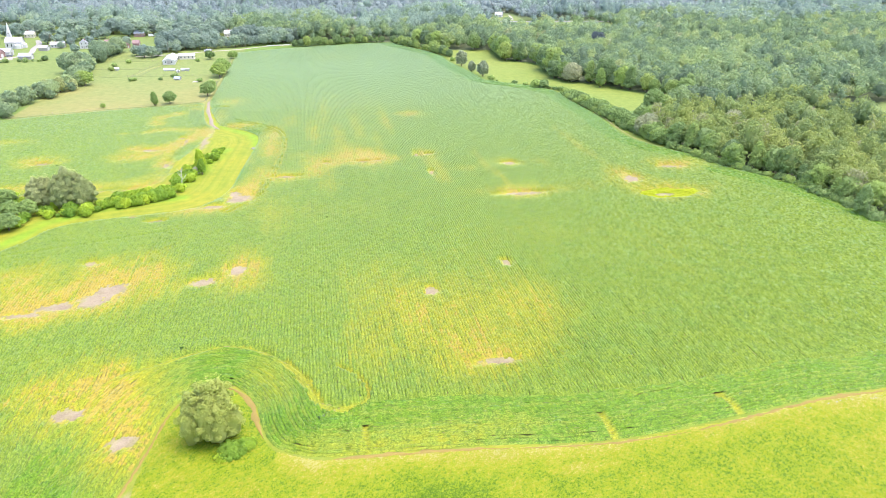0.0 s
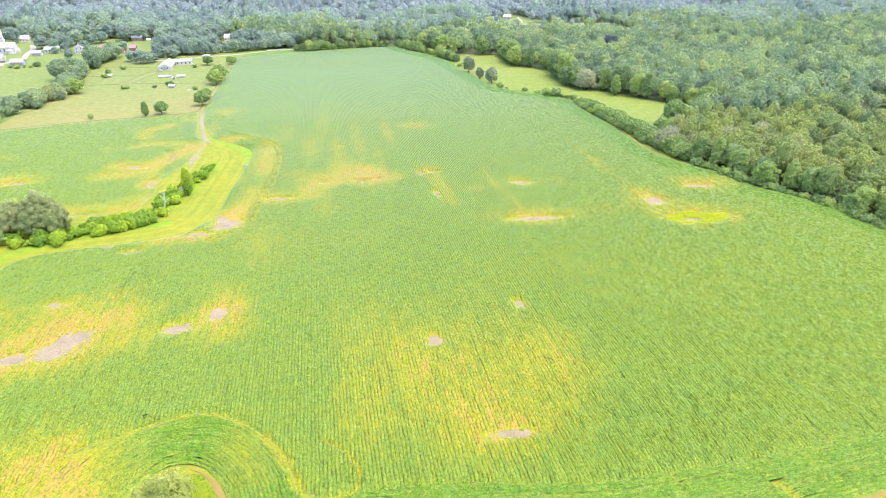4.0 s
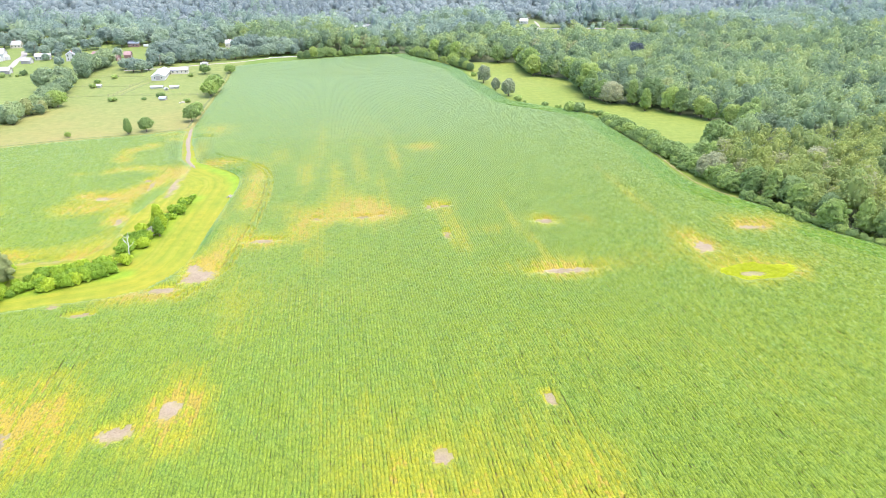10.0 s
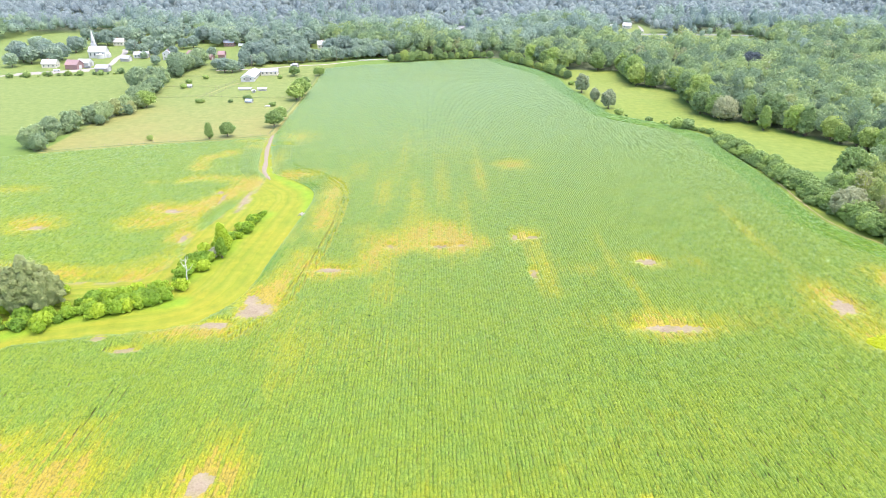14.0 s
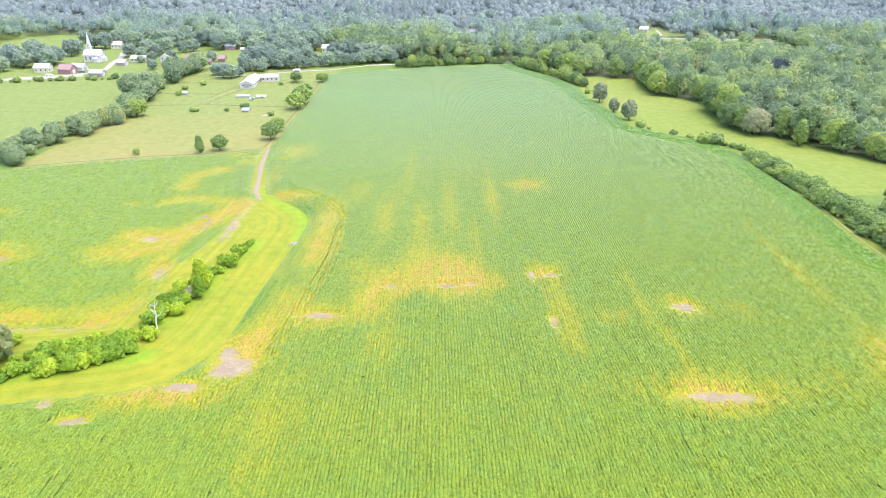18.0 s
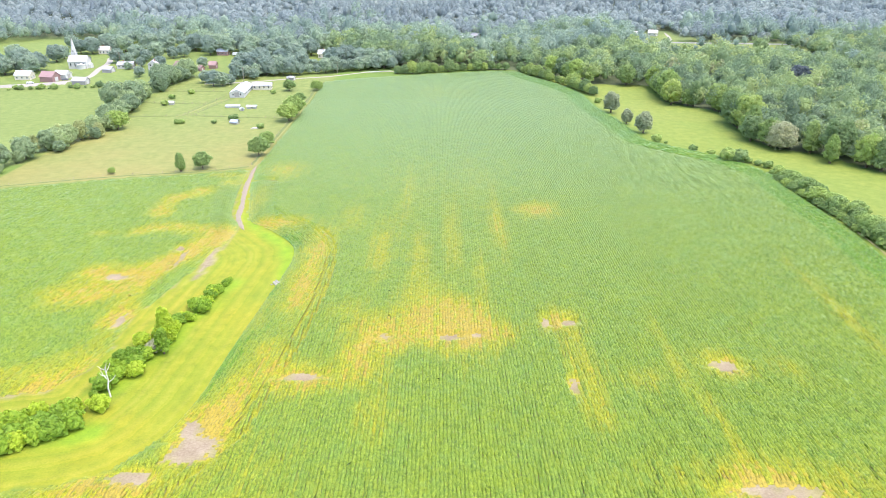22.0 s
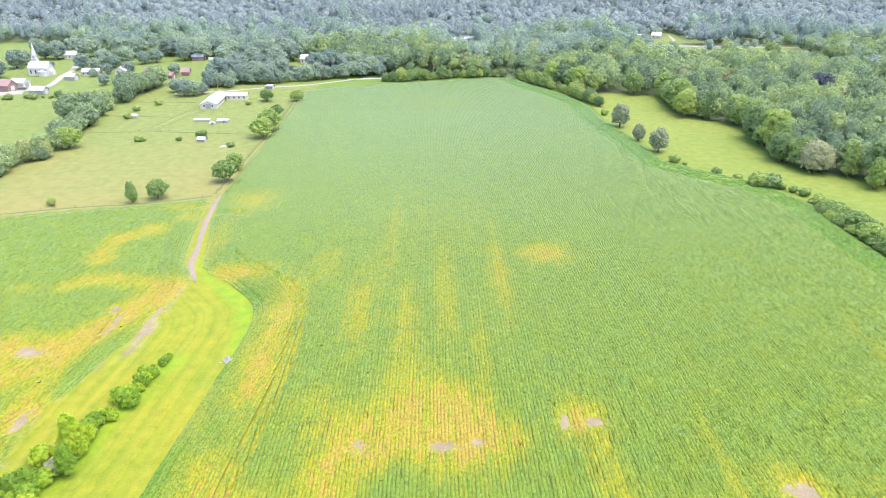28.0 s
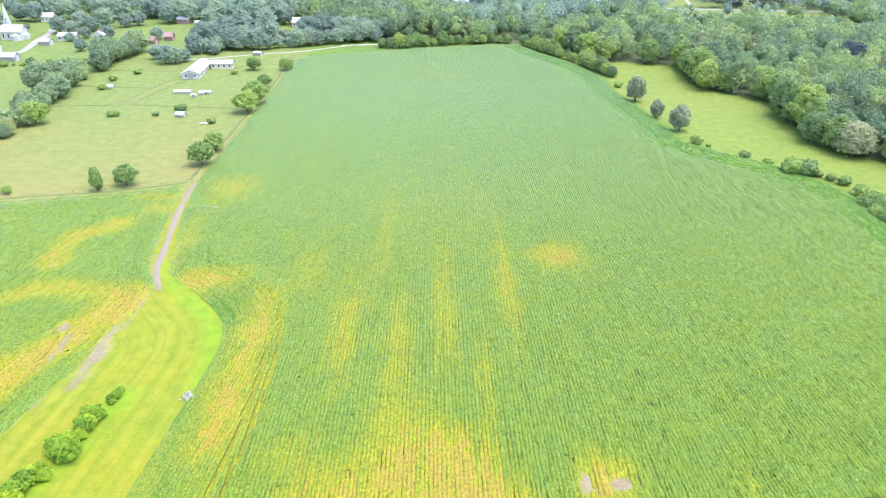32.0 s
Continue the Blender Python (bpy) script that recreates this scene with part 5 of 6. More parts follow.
def house(name, x, y, turn, w, d, h, rise, wall, roof, label, category="house", chimney=True, windows=True, big_door=False):
    """A gabled building, ridge along its own y."""
    root = thing(name, Matrix.Translation((x, y, float(height(x, y)))) @ Matrix.Rotation(radians(turn), 4, "Z"), label, category)
    body = prism(bmesh.new(), [(-w / 2, -0.4), (w / 2, -0.4), (w / 2, h), (0, h + rise), (-w / 2, h)], -d / 2, d / 2)
    part("wall", body, wall, root)
    part("roof", gable_roof(w, d, h + 0.02, rise), roof, root)
    if windows:
        storeys = [1.0] if h < 4.4 else [0.9, 3.6]
        for z in storeys:
            for k in range(max(2, int(d / 3))):
                yy = -d / 2 + (k + 0.5) * d / max(2, int(d / 3))
                for s in (-1, 1):
                    window(root, s * w / 2, yy, z, 1.0, 1.4, "+x" if s > 0 else "-x")
            for xx in (-w / 4, w / 4):
                for s in (-1, 1):
                    window(root, xx, s * d / 2, z, 1.0, 1.4, "+y" if s > 0 else "-y")
    wide, tall = (3.2, 3.0) if big_door else (1.0, 2.05)
    door = part("door", boxes((-wide / 2, -d / 2 - 0.08, 0, wide / 2, -d / 2 + 0.03, tall)), WHITE if wall is not WHITE else GREYWOOD, root)
    part("door_handle", boxes((wide / 2 - 0.2, -d / 2 - 0.14, 1.0, wide / 2 - 0.12, -d / 2 - 0.07, 1.12)), STEEL, door)
    if chimney:
        part("chimney", boxes((w * 0.12, d * 0.15, h + rise * 0.4, w * 0.12 + 0.7, d * 0.15 + 0.7, h + rise + 1.0)), BRICK, root)
    return root


house("farmhouse", -287, 690, 90, 8, 11, 3.4, 2.6, CREAM, TIN, "low cream house with a pale tin roof")
house("red_barn", -265, 683, 78, 8.5, 10.5, 3.6, 3.2, REDWOOD, PINKROOF, "red wooden barn with a faded red roof", "barn", False, False, True)
house("white_barn", -261, 694, 82, 8, 9.5, 3.2, 2.4, WHITE, TIN, "white painted barn with a bright tin roof", "barn", False, False, True)
house("grey_shed", -238, 672.5, 85, 6.5, 10, 2.6, 2.2, GREYWOOD, GREYROOF, "weathered grey wooden shed", "shed", False, False, True)
house("cottage", -276, 803, 90, 7, 9, 3.4, 2.6, CREAM, TIN, "cream cottage with a pale roof among trees")
house("small_garage", -237, 717, 80, 6, 7.5, 2.5, 1.8, GREYWOOD, GREYROOF, "grey roofed garage beside the road", "garage", False, False, True)
house("bungalow", -230, 734, 95, 7.5, 12, 2.8, 2.0, WHITE, GREYROOF, "long white bungalow behind the lawn")
house("village_house", -205.5, 726, 15, 7, 8.5, 4.8, 2.4, WHITE, GREYROOF, "two-storey white house with dark windows")
house("red_roofed_house", -181, 720, 70, 8.5, 9.5, 4.6, 3.0, WHITE, PINKROOF, "white house with a faded red roof")
house("lean_shed", -168, 722, 60, 4.5, 5, 2.4, 1.8, REDWOOD, PINKROOF, "small red outbuilding beside the house", "shed", False, False)
house("pink_shed", -161, 733, 90, 5.5, 5.5, 2.8, 2.4, REDWOOD, PINKROOF, "small shed with a faded red roof", "shed", False, False)
house("grey_roofed_house", -170, 796, 85, 7.5, 9.5, 3.4, 2.6, REDWOOD, BLUEROOF, "dark house with a pale grey roof under trees")
house("woodland_house", -79, 783, 88, 9, 12, 3.6, 2.6, CREAM, TIN, "large cream house half hidden by trees")
house("woodland_house_wing", -66.5, 767, 90, 7, 9.5, 3.2, 1.6, WHITE, PINKROOF, "low white building with a brown roof", "house", False)
house("long_roofed_hall", 43, 880, 88, 9, 14, 3.4, 1.8, WHITE, TIN, "long white hall with a pale roof in the woods", "hall", False)
house("hall_annex", 53, 893, 90, 7, 10, 3.0, 1.5, WHITE, GREYROOF, "grey roofed annex in the woods", "hall", False)
house("roadside_house", 236.5, 911, 60, 7, 8.5, 3.2, 2.4, WHITE, TIN, "white house beside the highway")
house("roadside_shed", 219.5, 909, 90, 4, 5, 2.6, 1.6, WHITE, TIN, "small white shed beside the highway", "shed", False, False)
house("long_barn", -116, 643.5, 3, 9.5, 32, 2.7, 2.0, WHITE, TIN, "long white barn with a bright tin roof", "barn", False, True, True)
house("barn_wing", -104.5, 655, 92, 6.5, 12.5, 2.9, 1.5, CREAM, GREYROOF, "low barn wing with a pale grey roof", "barn", False)
house("run_in_shed", -110, 597.5, 90, 3.0, 8.0, 1.1, 0.5, WHITE, TIN, "low white animal shelter in the pasture", "shed", False, False)
house("small_shelter", -102, 588.5, 20, 2.2, 2.8, 1.1, 0.6, WHITE, TIN, "small white shelter in the pasture", "shed", False, False)
house("white_hutch", -98.8, 594, 80, 2.2, 2.8, 1.5, 0.6, WHITE, TIN, "small white hutch in the pasture", "hutch", False, False)
house("square_hutch", -95.8, 594.5, 85, 2.0, 2.0, 1.5, 0.5, WHITE, TIN, "square white hutch in the pasture", "hutch", False, False)
house("pasture_shed", -97, 553, 75, 3.0, 3.8, 1.3, 1.0, GREYWOOD, BLUEROOF, "grey shed with a blue-grey roof in the pasture", "shed", False, False)
house("garden_shed", -151, 607, 80, 2.0, 2.8, 1.4, 0.7, WHITE, TIN, "small white shed beside a bush", "shed", False, False)
house("roadside_store", -90, 686, 70, 3, 4, 2.0, 0.8, GREYWOOD, GREYROOF, "small grey hut near the country road", "shed", False, False)


def church(x, y, turn):
    root = thing("church", Matrix.Translation((x, y, float(height(x, y)))) @ Matrix.Rotation(radians(turn), 4, "Z"), "white wooden church with a tall pointed steeple", "church")
    part("wall", prism(bmesh.new(), [(-4.5, -0.5), (4.5, -0.5), (4.5, 5.6), (0, 9.4), (-4.5, 5.6)], -7, 7), WHITE, root)
    part("roof", gable_roof(9, 14, 5.62, 3.8), PALEROOF, root, "pale grey shingle roof")
    for k in range(4):
        for s in (-1, 1):
            window(root, s * 4.5, -5.1 + 3.4 * k, 1.6, 1.0, 2.8, "+x" if s > 0 else "-x")
    # the rounded annex on the south side
    bm = bmesh.new()
    bmesh.ops.create_cone(bm, cap_ends=True, segments=18, radius1=3.1, radius2=3.1, depth=3.2, matrix=Matrix.Translation((4.4, 3.2, 1.4)))
    annex = part("annex", bm, WHITE, root)
    bm = bmesh.new()
    bmesh.ops.create_cone(bm, cap_ends=True, segments=18, radius1=3.4, radius2=0.2, depth=1.3, matrix=Matrix.Translation((4.4, 3.2, 3.68)))
    part("annex_roof", bm, TIN, annex)
    tower = part("tower", boxes((-4.7, -6.3, -0.4, -1.1, -2.7, 11.2)), WHITE, root)
    part("cornice", boxes((-4.95, -6.55, 11.2, -0.85, -2.45, 11.5)), WHITE, tower)
    part("belfry", boxes((-4.25, -5.85, 11.5, -1.55, -3.15, 13.6)), WHITE, tower)
    part("louvre", boxes((-3.6, -5.95, 11.9, -2.2, -5.83, 13.2)), GREYWOOD, tower)
    part("louvre", boxes((-1.57, -5.1, 11.9, -1.45, -3.9, 13.2)), GREYWOOD, tower)
    bm = bmesh.new()
    bmesh.ops.create_cone(bm, cap_ends=True, segments=8, radius1=1.75, radius2=0.05, depth=9.6, matrix=Matrix.Translation((-2.9, -4.5, 18.4)))
    part("spire", bm, WHITE, root)
    part("porch", prism(bmesh.new(), [(-2.2, 0), (2.2, 0), (2.2, 3), (0, 4.4), (-2.2, 3)], 7.0, 9.5), WHITE, root)
    return root


church(-267, 735, -90)


# ---- poles, fences, small farm things ----
def utility_pole(x, y, tall=10.0):
    root = thing("utility_pole", Matrix.Translation((x, y, float(height(x, y)))), "tall weathered wooden utility pole", "pole", "utility poles")
    part("post", mesh_np("post", *tube_arrays([(0, 0, -0.3), (0, 0, tall / 2), (0, 0, tall)], [0.2, 0.17, 0.13], 8), WOOD, True), WOOD, root)
    part("crossarm", boxes((-1.2, -0.07, tall - 0.9, 1.2, 0.07, tall - 0.75)), WOOD, root)
    for s in (-1, 0, 1):
        part("insulator", mesh_np("insulator", *tube_arrays([(s * 1.0, 0, tall - 0.75), (s * 1.0, 0, tall - 0.5)], [0.06, 0.05], 6), STEEL), STEEL, root)


for p in ((-123, 677, 11), (-240.5, 748, 10), (-60, 712, 9), (-175, 700, 10), (20, 735, 9), (-212, 712, 9)):
    utility_pole(*p)


def fence(points, label, gap=5.0):
    line = curve(points, gap)
    root = thing("pasture_fence", Matrix.Identity(4), label, "fence", "pasture fences")
    post = None
    for k, (x, y) in enumerate(line):
        if post is None:
            post = mesh_np("post", *tube_arrays([(0, 0, -0.3), (0, 0, 1.3)], [0.08, 0.07], 6), WOOD, True)
        ob = part("post", post, WOOD, root)
        ob.location = (x, y, float(height(x, y)))
    ribbon("fence_strip", points, 1.5, ROUGHGRASS, "strip of rough grass under the fence", "grass", 0.0, 0.7)
    for z in (0.45, 0.85, 1.2):
        pts = [(x, y, float(height(x, y)) + z) for x, y in line]
        part("wire", mesh_np("wire", *tube_arrays(pts, [0.009] * len(pts), 4), WOOD), WOOD, root)


fence([(-173, 436), (-122, 452.5), (-88, 459.5), (-68, 467.5)], "wooden post fence along the pasture's edge")
fence([(-67.6, 470), (-67.4, 540), (-67.4, 620), (-69, 682)], "wooden post fence beside the maize")
fence([(-164, 571), (-130, 573), (-100, 570), (-70, 566)], "wooden post fence across the pasture")
fence([(-128, 574), (-124, 600), (-119, 622)], "wooden post fence along the barn lane")
fence([(-133, 574), (-130, 604), (-124, 634)], "wooden post fence along the paddock")
fence([(-172, 612), (-130, 608)], "wooden post fence between the paddocks")
fence([(-168, 648), (-128, 646)], "wooden post fence behind the paddocks")

ribbon("paddock_path", [(-136, 570), (-130.5, 588), (-126, 612), (-120, 624)], 0.9, DRYEARTH, "trodden earth path to the barn", ragged=0.5)
ribbon("gravel_yard", [(-300, 660), (-275, 668), (-250, 676)], 15, GRAVEL, "pale gravel yard before the barns", "yard", ragged=0.12)
ribbon("hill_drive", [(244, 876), (249, 895), (254, 930), (256, 965)], 4, GRAVEL, "pale gravel drive climbing into the woods", "road", ragged=0.08)


def vehicle(name, x, y, turn, body_mat, label, category, long=5.2, wide=2.0, tall=2.3):
    root = thing(name, Matrix.Translation((x, y, float(height(x, y)) + 0.16)) @ Matrix.Rotation(radians(turn), 4, "Z"), label, category)
    bm = prism(bmesh.new(), [(-long / 2, 0.4), (long / 2, 0.4), (long / 2, 1.1), (long * 0.36, 1.2), (long * 0.22, tall), (-long / 2 + 0.1, tall), (-long / 2, tall - 0.1)], -wide / 2, wide / 2)
    bmesh.ops.bevel(bm, geom=bm.edges[:], offset=0.07, segments=2, affect="EDGES")
    part("body", bm, body_mat, root)
    part("windscreen", prism(bmesh.new(), [(long * 0.345, 1.3), (long * 0.365, 1.3), (long * 0.245, tall - 0.12), (long * 0.225, tall - 0.12)], -wide / 2 + 0.15, wide / 2 - 0.15), GLASS, root)
    for a in (-0.3, 0.31):
        for s in (-1, 1):
            bm = bmesh.new()
            bmesh.ops.create_cone(bm, cap_ends=True, segments=16, radius1=0.36, radius2=0.36, depth=0.24, matrix=Matrix.Translation((a * long, s * (wide / 2 - 0.1), 0.36)) @ Matrix.Rotation(radians(90), 4, "X"))
            wheel = part("wheel", bm, RUBBER, root)
            bm = bmesh.new()
            bmesh.ops.create_cone(bm, cap_ends=True, segments=12, radius1=0.2, radius2=0.2, depth=0.27, matrix=Matrix.Translation((a * long, s * (wide / 2 - 0.1), 0.36)) @ Matrix.Rotation(radians(90), 4, "X"))
            part("rim", bm, STEEL, wheel)


PAINT = plain_mat("white_car_paint", (0.75, 0.75, 0.76), 0.3, 0.06, 1.0)
DARKPAINT = plain_mat("dark_car_paint", (0.12, 0.13, 0.16), 0.3, 0.1, 1.0)
vehicle("white_van", -15.5, 713.5, 95, PAINT, "white van parked at the end of the road", "van", 5.4, 2.1, 2.5)
vehicle("white_camper", -158, 791, 10, PAINT, "white camper parked on the lawn", "van", 6.0, 2.3, 2.6)
vehicle("dark_car", -255, 684, 40, DARKPAINT, "dark car parked on the gravel yard", "car", 4.6, 1.8, 1.5)
vehicle("white_car", -274, 672, 15, PAINT, "white car parked on the gravel yard", "car", 4.6, 1.8, 1.5)
vehicle("white_pickup", -92, 689, 20, PAINT, "white pickup beside the small hut", "car", 5.0, 1.9, 1.7)
vehicle("parked_car", -196, 722, 80, PAINT, "white car beside the house", "car", 4.5, 1.8, 1.5)


def guardrail(points):
    line = curve(points, 3)
    root = thing("guardrail", Matrix.Identity(4), "white road barrier on short posts", "guardrail")
    pts = [(x, y, float(height(x, y)) + 0.75) for x, y in line]
    part("rail", mesh_np("rail", *tube_arrays(pts, [0.28] * len(pts), 6), WHITE), WHITE, root)
    post = mesh_np("post", *tube_arrays([(0, 0, -0.2), (0, 0, 0.8)], [0.1, 0.1], 6), WHITE)
    for x, y in line[::2]:
        ob = part("post", post, WHITE, root)
        ob.location = (x, y, float(height(x, y)))


guardrail([(-41, 711.5), (-30, 714.5), (-19, 716.5)])

# Dead white snag in the hedge, stones at the swath's edge, brush heap.
snag = thing("dead_tree", Matrix.Translation((-54.5, 288.5, 0)), "bleached dead tree with bare crooked branches", "tree")
part("trunk", mesh_np("trunk", *tube_arrays([(0, 0, -0.3), (-0.15, 0, 2.2), (0.2, 0.1, 4.4), (0.1, 0, 6.6), (0.5, 0.1, 8.6)], [0.2, 0.16, 0.12, 0.08, 0.03], 8), DEADWOOD, True), DEADWOOD, snag)
for a, z, l in ((0.3, 3.6, 2.0), (2.6, 4.6, 1.9), (4.4, 5.4, 1.7), (1.2, 6.2, 1.6), (3.5, 6.9, 1.3), (5.5, 7.4, 1.1)):
    part("branch", mesh_np("branch", *tube_arrays([(0, 0, z), (math.cos(a) * l * 0.6, math.sin(a) * l * 0.6, z + l * 0.4), (math.cos(a) * l, math.sin(a) * l, z + l)], [0.1, 0.07, 0.025], 6), DEADWOOD, True), DEADWOOD, snag)

bm_stone = bmesh.new()
bmesh.ops.create_icosphere(bm_stone, subdivisions=2, radius=0.5)
for v in bm_stone.verts:
    v.co *= 0.8 + 0.4 * noise.noise(v.co * 2.3)
    v.co.z *= 0.6
stone_mesh = bpy.data.meshes.new("field_stone")
bm_stone.to_mesh(stone_mesh)
bm_stone.free()
stone_mesh.materials.append(STONE)
for k in range(12):
    x, y = -30.4 + rng.normal(0, 0.9), 345.8 + rng.normal(0, 0.7)
    ob = new("field_stone", stone_mesh)
    ob.matrix_world = Matrix.Translation((x, y, 0.2)) @ Matrix.Rotation(k * 1.3, 4, "Z") @ Matrix.Scale(0.6 + 0.8 * rng.random(), 4)
    tagged(ob, "pale limestone boulder heaped at the crop's edge", "stone", "heap of field stones")
for k in range(26):
    x = 96 + 1.1 * k + rng.normal(0, 0.5)
    ob = new("track_stone", stone_mesh)
    ob.matrix_world = Matrix.Translation((x, float(np.interp(x, EDGE_X, EDGE_Y)) - 2.6 + rng.normal(0, 0.4), 0.08)) @ Matrix.Rotation(k * 1.3, 4, "Z") @ Matrix.Scale(0.3 + 0.5 * rng.random(), 4)
    tagged(ob, "pale stone lying beside the earth track", "stone", "stones along the track")

bm_log = []
logs = thing("log_pile", Matrix.Translation((-83, 541, 0)), "heap of pale weathered logs in the grass", "log pile")
for k in range(7):
    part("log", mesh_np("log", *tube_arrays([(-2 + 0.2 * k, 0.5 * (k % 4) - 0.8, 0.22 + 0.35 * (k // 4)), (1.8 - 0.1 * k, 0.5 * (k % 4) - 0.6, 0.25 + 0.35 * (k // 4))], [0.24, 0.2], 8), DEADWOOD, True), DEADWOOD, logs)


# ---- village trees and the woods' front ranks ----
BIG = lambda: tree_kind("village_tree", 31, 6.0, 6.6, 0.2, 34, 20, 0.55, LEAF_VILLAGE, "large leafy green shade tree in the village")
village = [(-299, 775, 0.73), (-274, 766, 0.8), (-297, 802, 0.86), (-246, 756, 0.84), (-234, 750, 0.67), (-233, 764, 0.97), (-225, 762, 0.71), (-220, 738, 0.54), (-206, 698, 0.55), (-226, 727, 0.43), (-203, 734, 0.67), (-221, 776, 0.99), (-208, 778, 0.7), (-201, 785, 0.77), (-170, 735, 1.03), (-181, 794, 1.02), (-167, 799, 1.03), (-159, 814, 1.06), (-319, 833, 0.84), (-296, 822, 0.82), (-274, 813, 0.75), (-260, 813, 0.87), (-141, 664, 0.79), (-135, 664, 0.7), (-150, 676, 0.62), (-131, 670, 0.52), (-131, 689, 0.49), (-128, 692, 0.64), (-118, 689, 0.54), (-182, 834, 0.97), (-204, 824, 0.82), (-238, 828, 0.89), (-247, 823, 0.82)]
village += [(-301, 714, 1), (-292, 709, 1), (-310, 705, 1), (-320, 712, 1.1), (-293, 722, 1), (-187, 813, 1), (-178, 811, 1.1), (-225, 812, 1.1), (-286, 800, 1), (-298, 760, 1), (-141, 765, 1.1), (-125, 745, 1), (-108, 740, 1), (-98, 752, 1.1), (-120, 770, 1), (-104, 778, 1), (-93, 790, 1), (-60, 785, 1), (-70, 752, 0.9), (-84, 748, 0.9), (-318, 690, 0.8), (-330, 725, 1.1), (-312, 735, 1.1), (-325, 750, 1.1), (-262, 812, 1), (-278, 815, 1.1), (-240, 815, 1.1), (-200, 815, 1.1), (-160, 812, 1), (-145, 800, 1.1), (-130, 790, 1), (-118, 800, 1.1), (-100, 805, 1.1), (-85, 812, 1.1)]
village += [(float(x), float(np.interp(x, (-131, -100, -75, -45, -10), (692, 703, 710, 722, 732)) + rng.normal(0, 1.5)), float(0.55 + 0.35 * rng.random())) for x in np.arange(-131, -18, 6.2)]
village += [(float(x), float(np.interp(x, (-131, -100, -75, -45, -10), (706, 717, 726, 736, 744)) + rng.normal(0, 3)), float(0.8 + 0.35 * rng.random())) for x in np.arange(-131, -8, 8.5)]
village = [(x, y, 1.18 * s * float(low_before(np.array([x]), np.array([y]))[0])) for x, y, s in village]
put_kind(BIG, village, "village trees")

hedge = [(float(x + rng.normal(0, 2.2)), float(np.interp(x, (-330, -250, -190), (642, 656, 668)) + rng.normal(0, 1.2)), float(0.35 + 0.95 * rng.random() ** 1.5)) for x in np.arange(-330, -186, 3.6) if rng.random() < 0.8]
put_kind(lambda: tree_kind("boundary_bush", 46, 2.6, 1.8, -0.2, 20, 18, 0.4, LEAF_TREE, "dark green bush along the village field", "bush", limbs=3), hedge, "bushes along the village field")

front = []
for y in np.arange(206, 700, 6.4):
    if 384 < y < 398 or 488 < y < 503 or 467 < y < 476:
        continue
    front.append((float(forest_edge(y) + np.where(y > 370, 5.0, 1.0) + rng.normal(0, 1.8)), float(y + rng.normal(0, 1.5)), float((0.62 + 0.5 * rng.random() ** 1.4 + 0.1 * (y > 480)) * np.where(y > 370, 1.3, 1.0))))
kinds = [
    lambda: tree_kind("maple_tree", 41, 4.9, 6.2, -0.2, 44, 30, 0.42, LEAF_TREE, "broad green maple on the edge of the woods"),
    lambda: tree_kind("poplar_tree", 42, 4.2, 7.0, -0.2, 44, 30, 0.42, LEAF_TREE, "tall green poplar on the edge of the woods", shape="tall"),
    lambda: tree_kind("ash_tree", 43, 4.5, 6.4, -0.2, 44, 30, 0.42, LEAF_FIELD, "light green ash on the edge of the woods"),
]
for k, make in enumerate(kinds):
    put_kind(make, front[k::3], "front rank of the woods")
edge = []
for y in np.arange(204, 455, 3.0):
    x = min(float(forest_edge(y)), float(np.interp(y, (300, 315, 333, 391, 442, 460), (999, 172, 169, 167, 164, 166)))) - 2.6 + rng.normal(0, 0.7)
    edge.append((float(x), float(y + rng.normal(0, 1.0)), float(0.65 + 0.7 * rng.random())))
put_kind(lambda: tree_kind("edge_bush", 52, 2.5, 1.7, -0.3, 16, 20, 0.36, LEAF_FIELD, "low green bush between crop and woods", "bush", limbs=3), edge, "bushes along the eastern edge")
put_kind(lambda: tree_kind("pale_willow_tree", 44, 6.0, 6.2, -0.4, 60, 40, 0.42, LEAF_SALLOW, "pale grey-brown willow before the woods"), [(184.5, 496, 1.15), (168.5, 338, 0.95), (206, 275, 0.7), (214, 262, 0.75), (222, 345, 0.9), (236, 352, 0.85), (256, 340, 0.8)], "pale willows of the woods")
north = []
for x in np.arange(-14, 74, 5.6):
    north.append((float(x), float(np.interp(x, NORTH_X, NORTH_Y) + 6 + rng.normal(0, 1.4)), float(0.5 + 0.6 * rng.random() ** 1.3)))
for y in np.arange(634, 722, 5.2):
    north.append((float(np.interp(y, EAST_Y, EAST_X) + 5.5 + rng.normal(0, 1.2)), float(y), float(0.5 + 0.6 * rng.random() ** 1.3)))
put_kind(lambda: tree_kind("thicket_tree", 45, 4.8, 5.0, -0.2, 38, 28, 0.45, LEAF_TREE, "leafy green tree closing the end of the field"), north, "thicket at the end of the field")


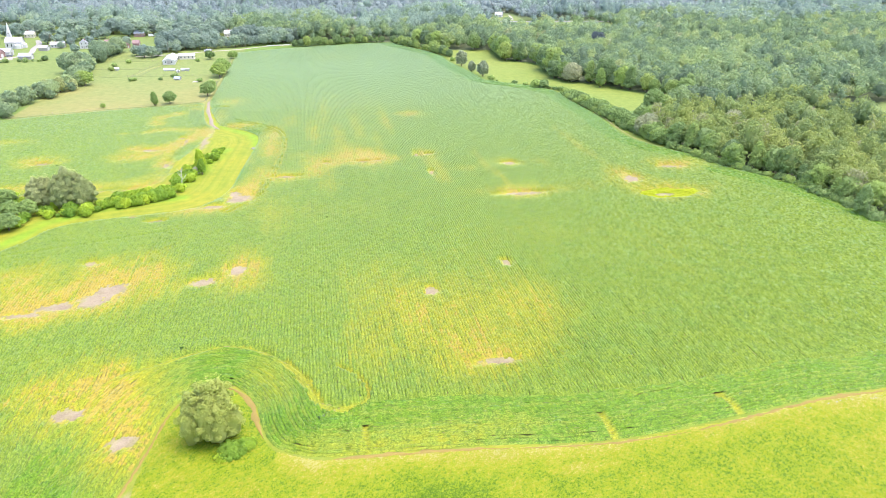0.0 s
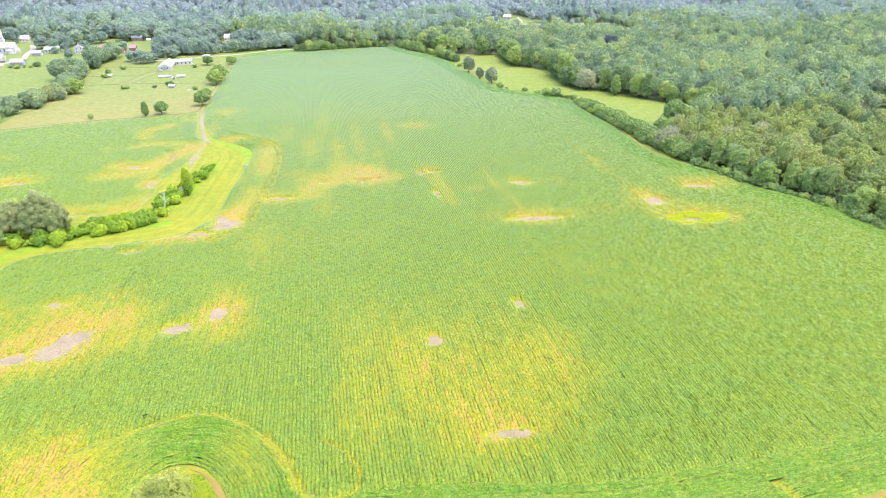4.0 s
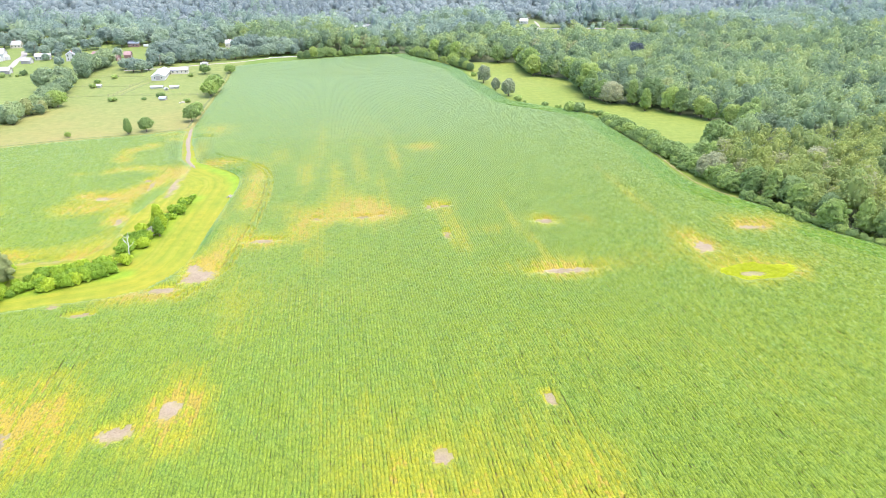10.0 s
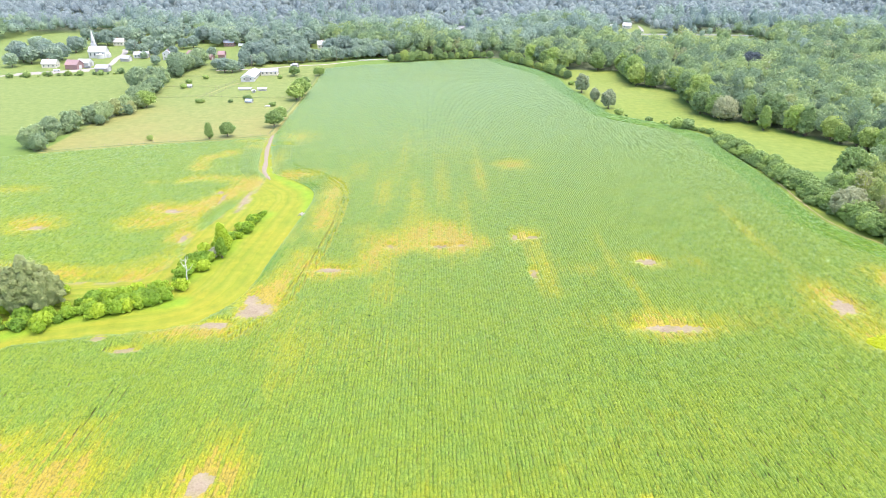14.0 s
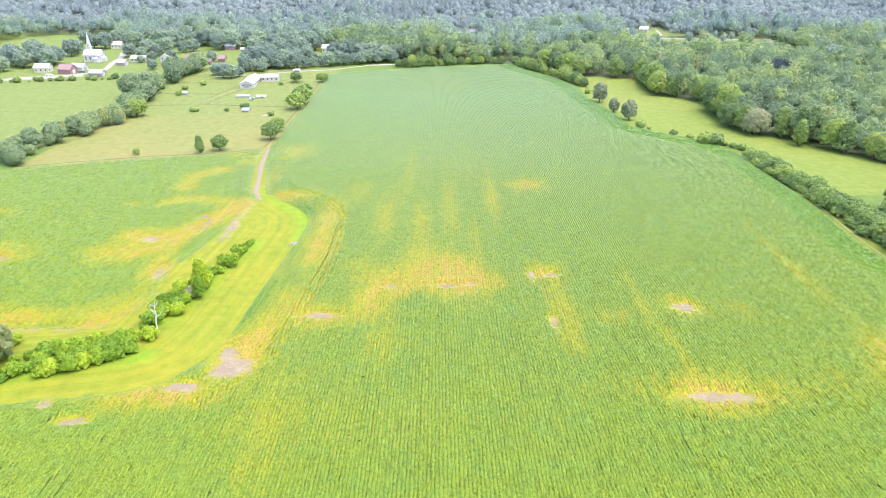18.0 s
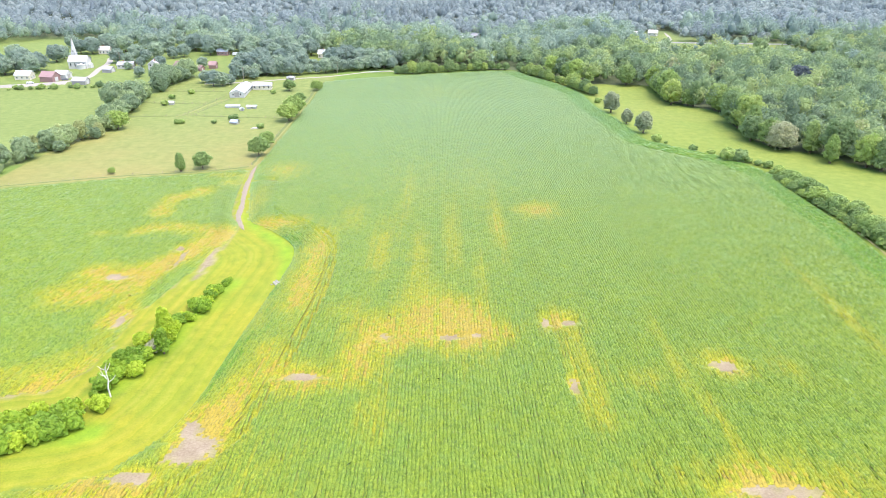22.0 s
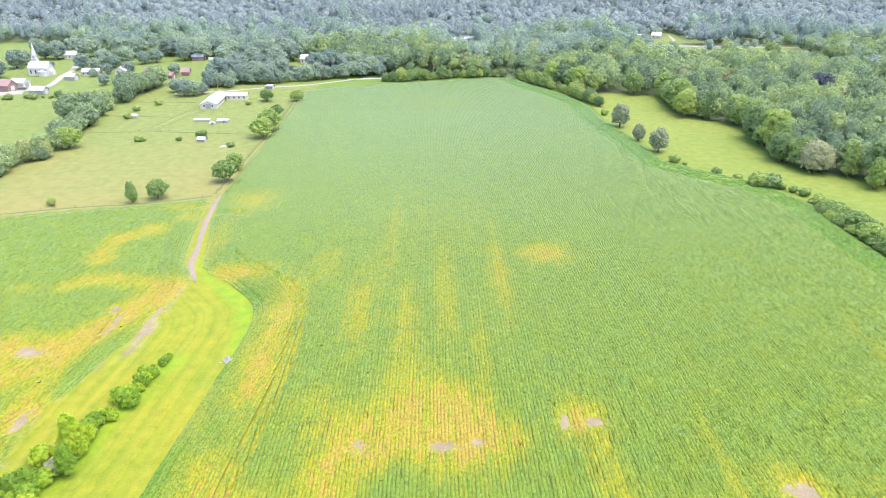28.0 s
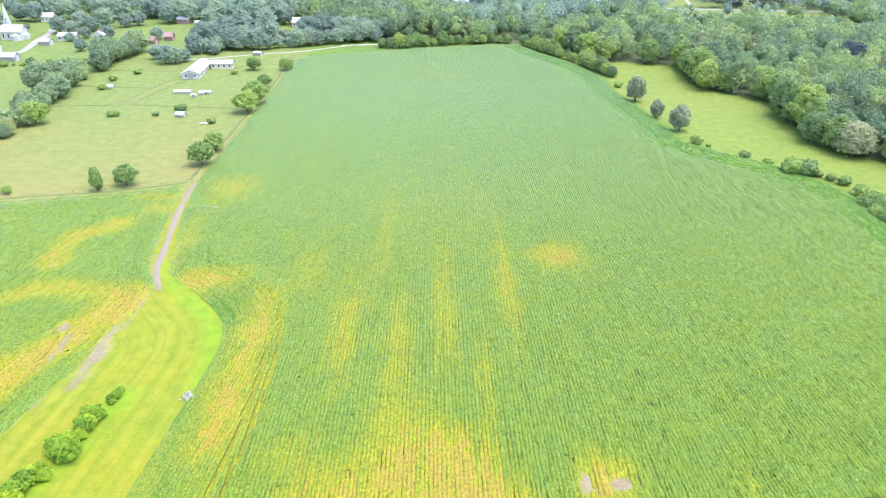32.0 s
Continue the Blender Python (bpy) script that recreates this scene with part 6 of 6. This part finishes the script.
put_kind(lambda: tree_kind("grey_willow_tree", 49, 4.6, 5.2, 0.2, 40, 40, 0.4, LEAF_OLDWILLOW, "thin grey-green tree in the line by the pasture", shape="tall"), [(-172, 508, 1.0), (-166, 516, 1.1), (-177, 492, 0.9), (-160, 524, 0.8)], "grey trees of the line")
put_kind(lambda: tree_kind("copper_tree", 47, 8.2, 6.6, 1.0, 48, 34, 0.6, LEAF_COPPER, "broad dark purple-green tree rising from the woods"), [(265, 653, 1.15)])
put_kind(lambda: tree_kind("young_poplar_tree", 48, 4.4, 7.0, 0.0, 44, 40, 0.42, LEAF_FIELD, "light green young tree before the woods", shape="tall"), [(196.5, 471.5, 1.0), (212, 489, 0.9), (190, 512, 0.8)], "bright young trees")
tagged(copy_thing(snag, Matrix.Translation((267.5, 629, float(height(267.5, 629)))) @ Matrix.Scale(1.65, 4)), "tall bleached dead tree standing in the woods")


# ---- grass ----
def tufts(name, x, y, tall, label, mat):
    n = len(x)
    a = rng.random(n) * np.pi
    s = tall * (0.5 + rng.random(n))
    z = height(x, y)
    dx, dy = np.cos(a) * s * 0.7, np.sin(a) * s * 0.7
    lx, ly = rng.normal(0, 1.2, n) * s, rng.normal(0, 1.2, n) * s
    v = np.stack([np.stack([x - dx, y - dy, z - 0.02], 1), np.stack([x + dx, y + dy, z - 0.02], 1), np.stack([x + lx + dx * 0.4, y + ly + dy * 0.4, z + 0.4 * s], 1), np.stack([x + lx - dx * 0.4, y + ly - dy * 0.4, z + s * 0.32], 1)], 1).reshape(-1, 3)
    i = 4 * np.arange(n)
    t = np.repeat(np.clip(0.5 + 0.3 * wobble(x, y, 7) + 0.22 * rng.standard_normal(n), 0, 1), 4)
    me = mesh_np(name, v, np.stack([i, i + 1, i + 2, i + 3], 1), mat, False, {"tint": t})
    tagged(new(name, me), label, "grass", kind="stuff")


def lodged_meadow():
    """The long meadow grass, laid over in swirls by wind and rain: one rippled sheet."""
    gx, gy = np.arange(-46, 152, 0.4), np.arange(80, 141, 0.4)
    x, y = [a.ravel() for a in np.meshgrid(gx, gy)]
    room = np.interp(x, EDGE_X, EDGE_Y) - y
    room = np.where((x < -13) & (x > -37) & (y > 108), np.minimum(np.clip(room, -5, 50), far_from(x, y, EDGE_LINE)), room)
    wx, wy = x + 1.6 * wobble(x, y, 5), y + 1.6 * wobble(x, y, 5, 2.0)
    swirl = 0.45 * wobble(wx * 1.3, wy * 0.6, 0.8, 1.0) + 0.4 * wobble(wx, wy * 0.7, 0.45, 4.0) + 0.3 * wobble(x, y, 4.5, 5.0)
    z = 0.24 + 0.3 * swirl + 0.09 * rng.standard_normal(len(x))
    z = np.where(room > 0.7, np.maximum(z * np.clip((room - 0.7) / 2.5, 0.1, 1), 0.1), -0.3)
    nx = len(gx)
    i = (np.arange(len(gy) - 1)[:, None] * nx + np.arange(nx - 1)).ravel()
    i = i[(room[i] > 0.3) & (room[i + nx + 1] > 0.3)]
    tint = np.clip(0.4 + 0.16 * wobble(x, y, 19, 1.0) + 0.12 * wobble(wx, wy, 3.0, 2.0) + 0.42 * np.clip(1 - room / 8, 0, 1) * (x > -12) + 0.45 * np.clip(1 - np.hypot((x - 46) / 8, (y - 100) / 2.5), 0, 1) - 0.3 * np.clip(1 - np.hypot((x - 18) / 14, (y - 97) / 5), 0, 1) + 0.1 * rng.standard_normal(len(x)), 0, 1)
    me = mesh_np("meadow_grass", np.stack([x, y, z], 1), np.stack([i, i + 1, i + nx + 1, i + nx], 1), MEADOW, True, {"tint": tint})
    tagged(new("meadow_grass", me), "long yellow-green meadow grass laid over in swirls", "grass", kind="stuff")


lodged_meadow()
x, y = rng.uniform(122, 152, 9000), rng.uniform(240, 257, 9000)
ok = (weedy(x, y) > 0.95) & (np.hypot((x - 134) / 4.2, (y - 247) / 1.9) > 1 + 0.25 * wobble(x, y, 1.5))
tufts("hollow_weeds", x[ok], y[ok], 0.4, "bright yellow-green weeds in a drowned hollow", WEED)
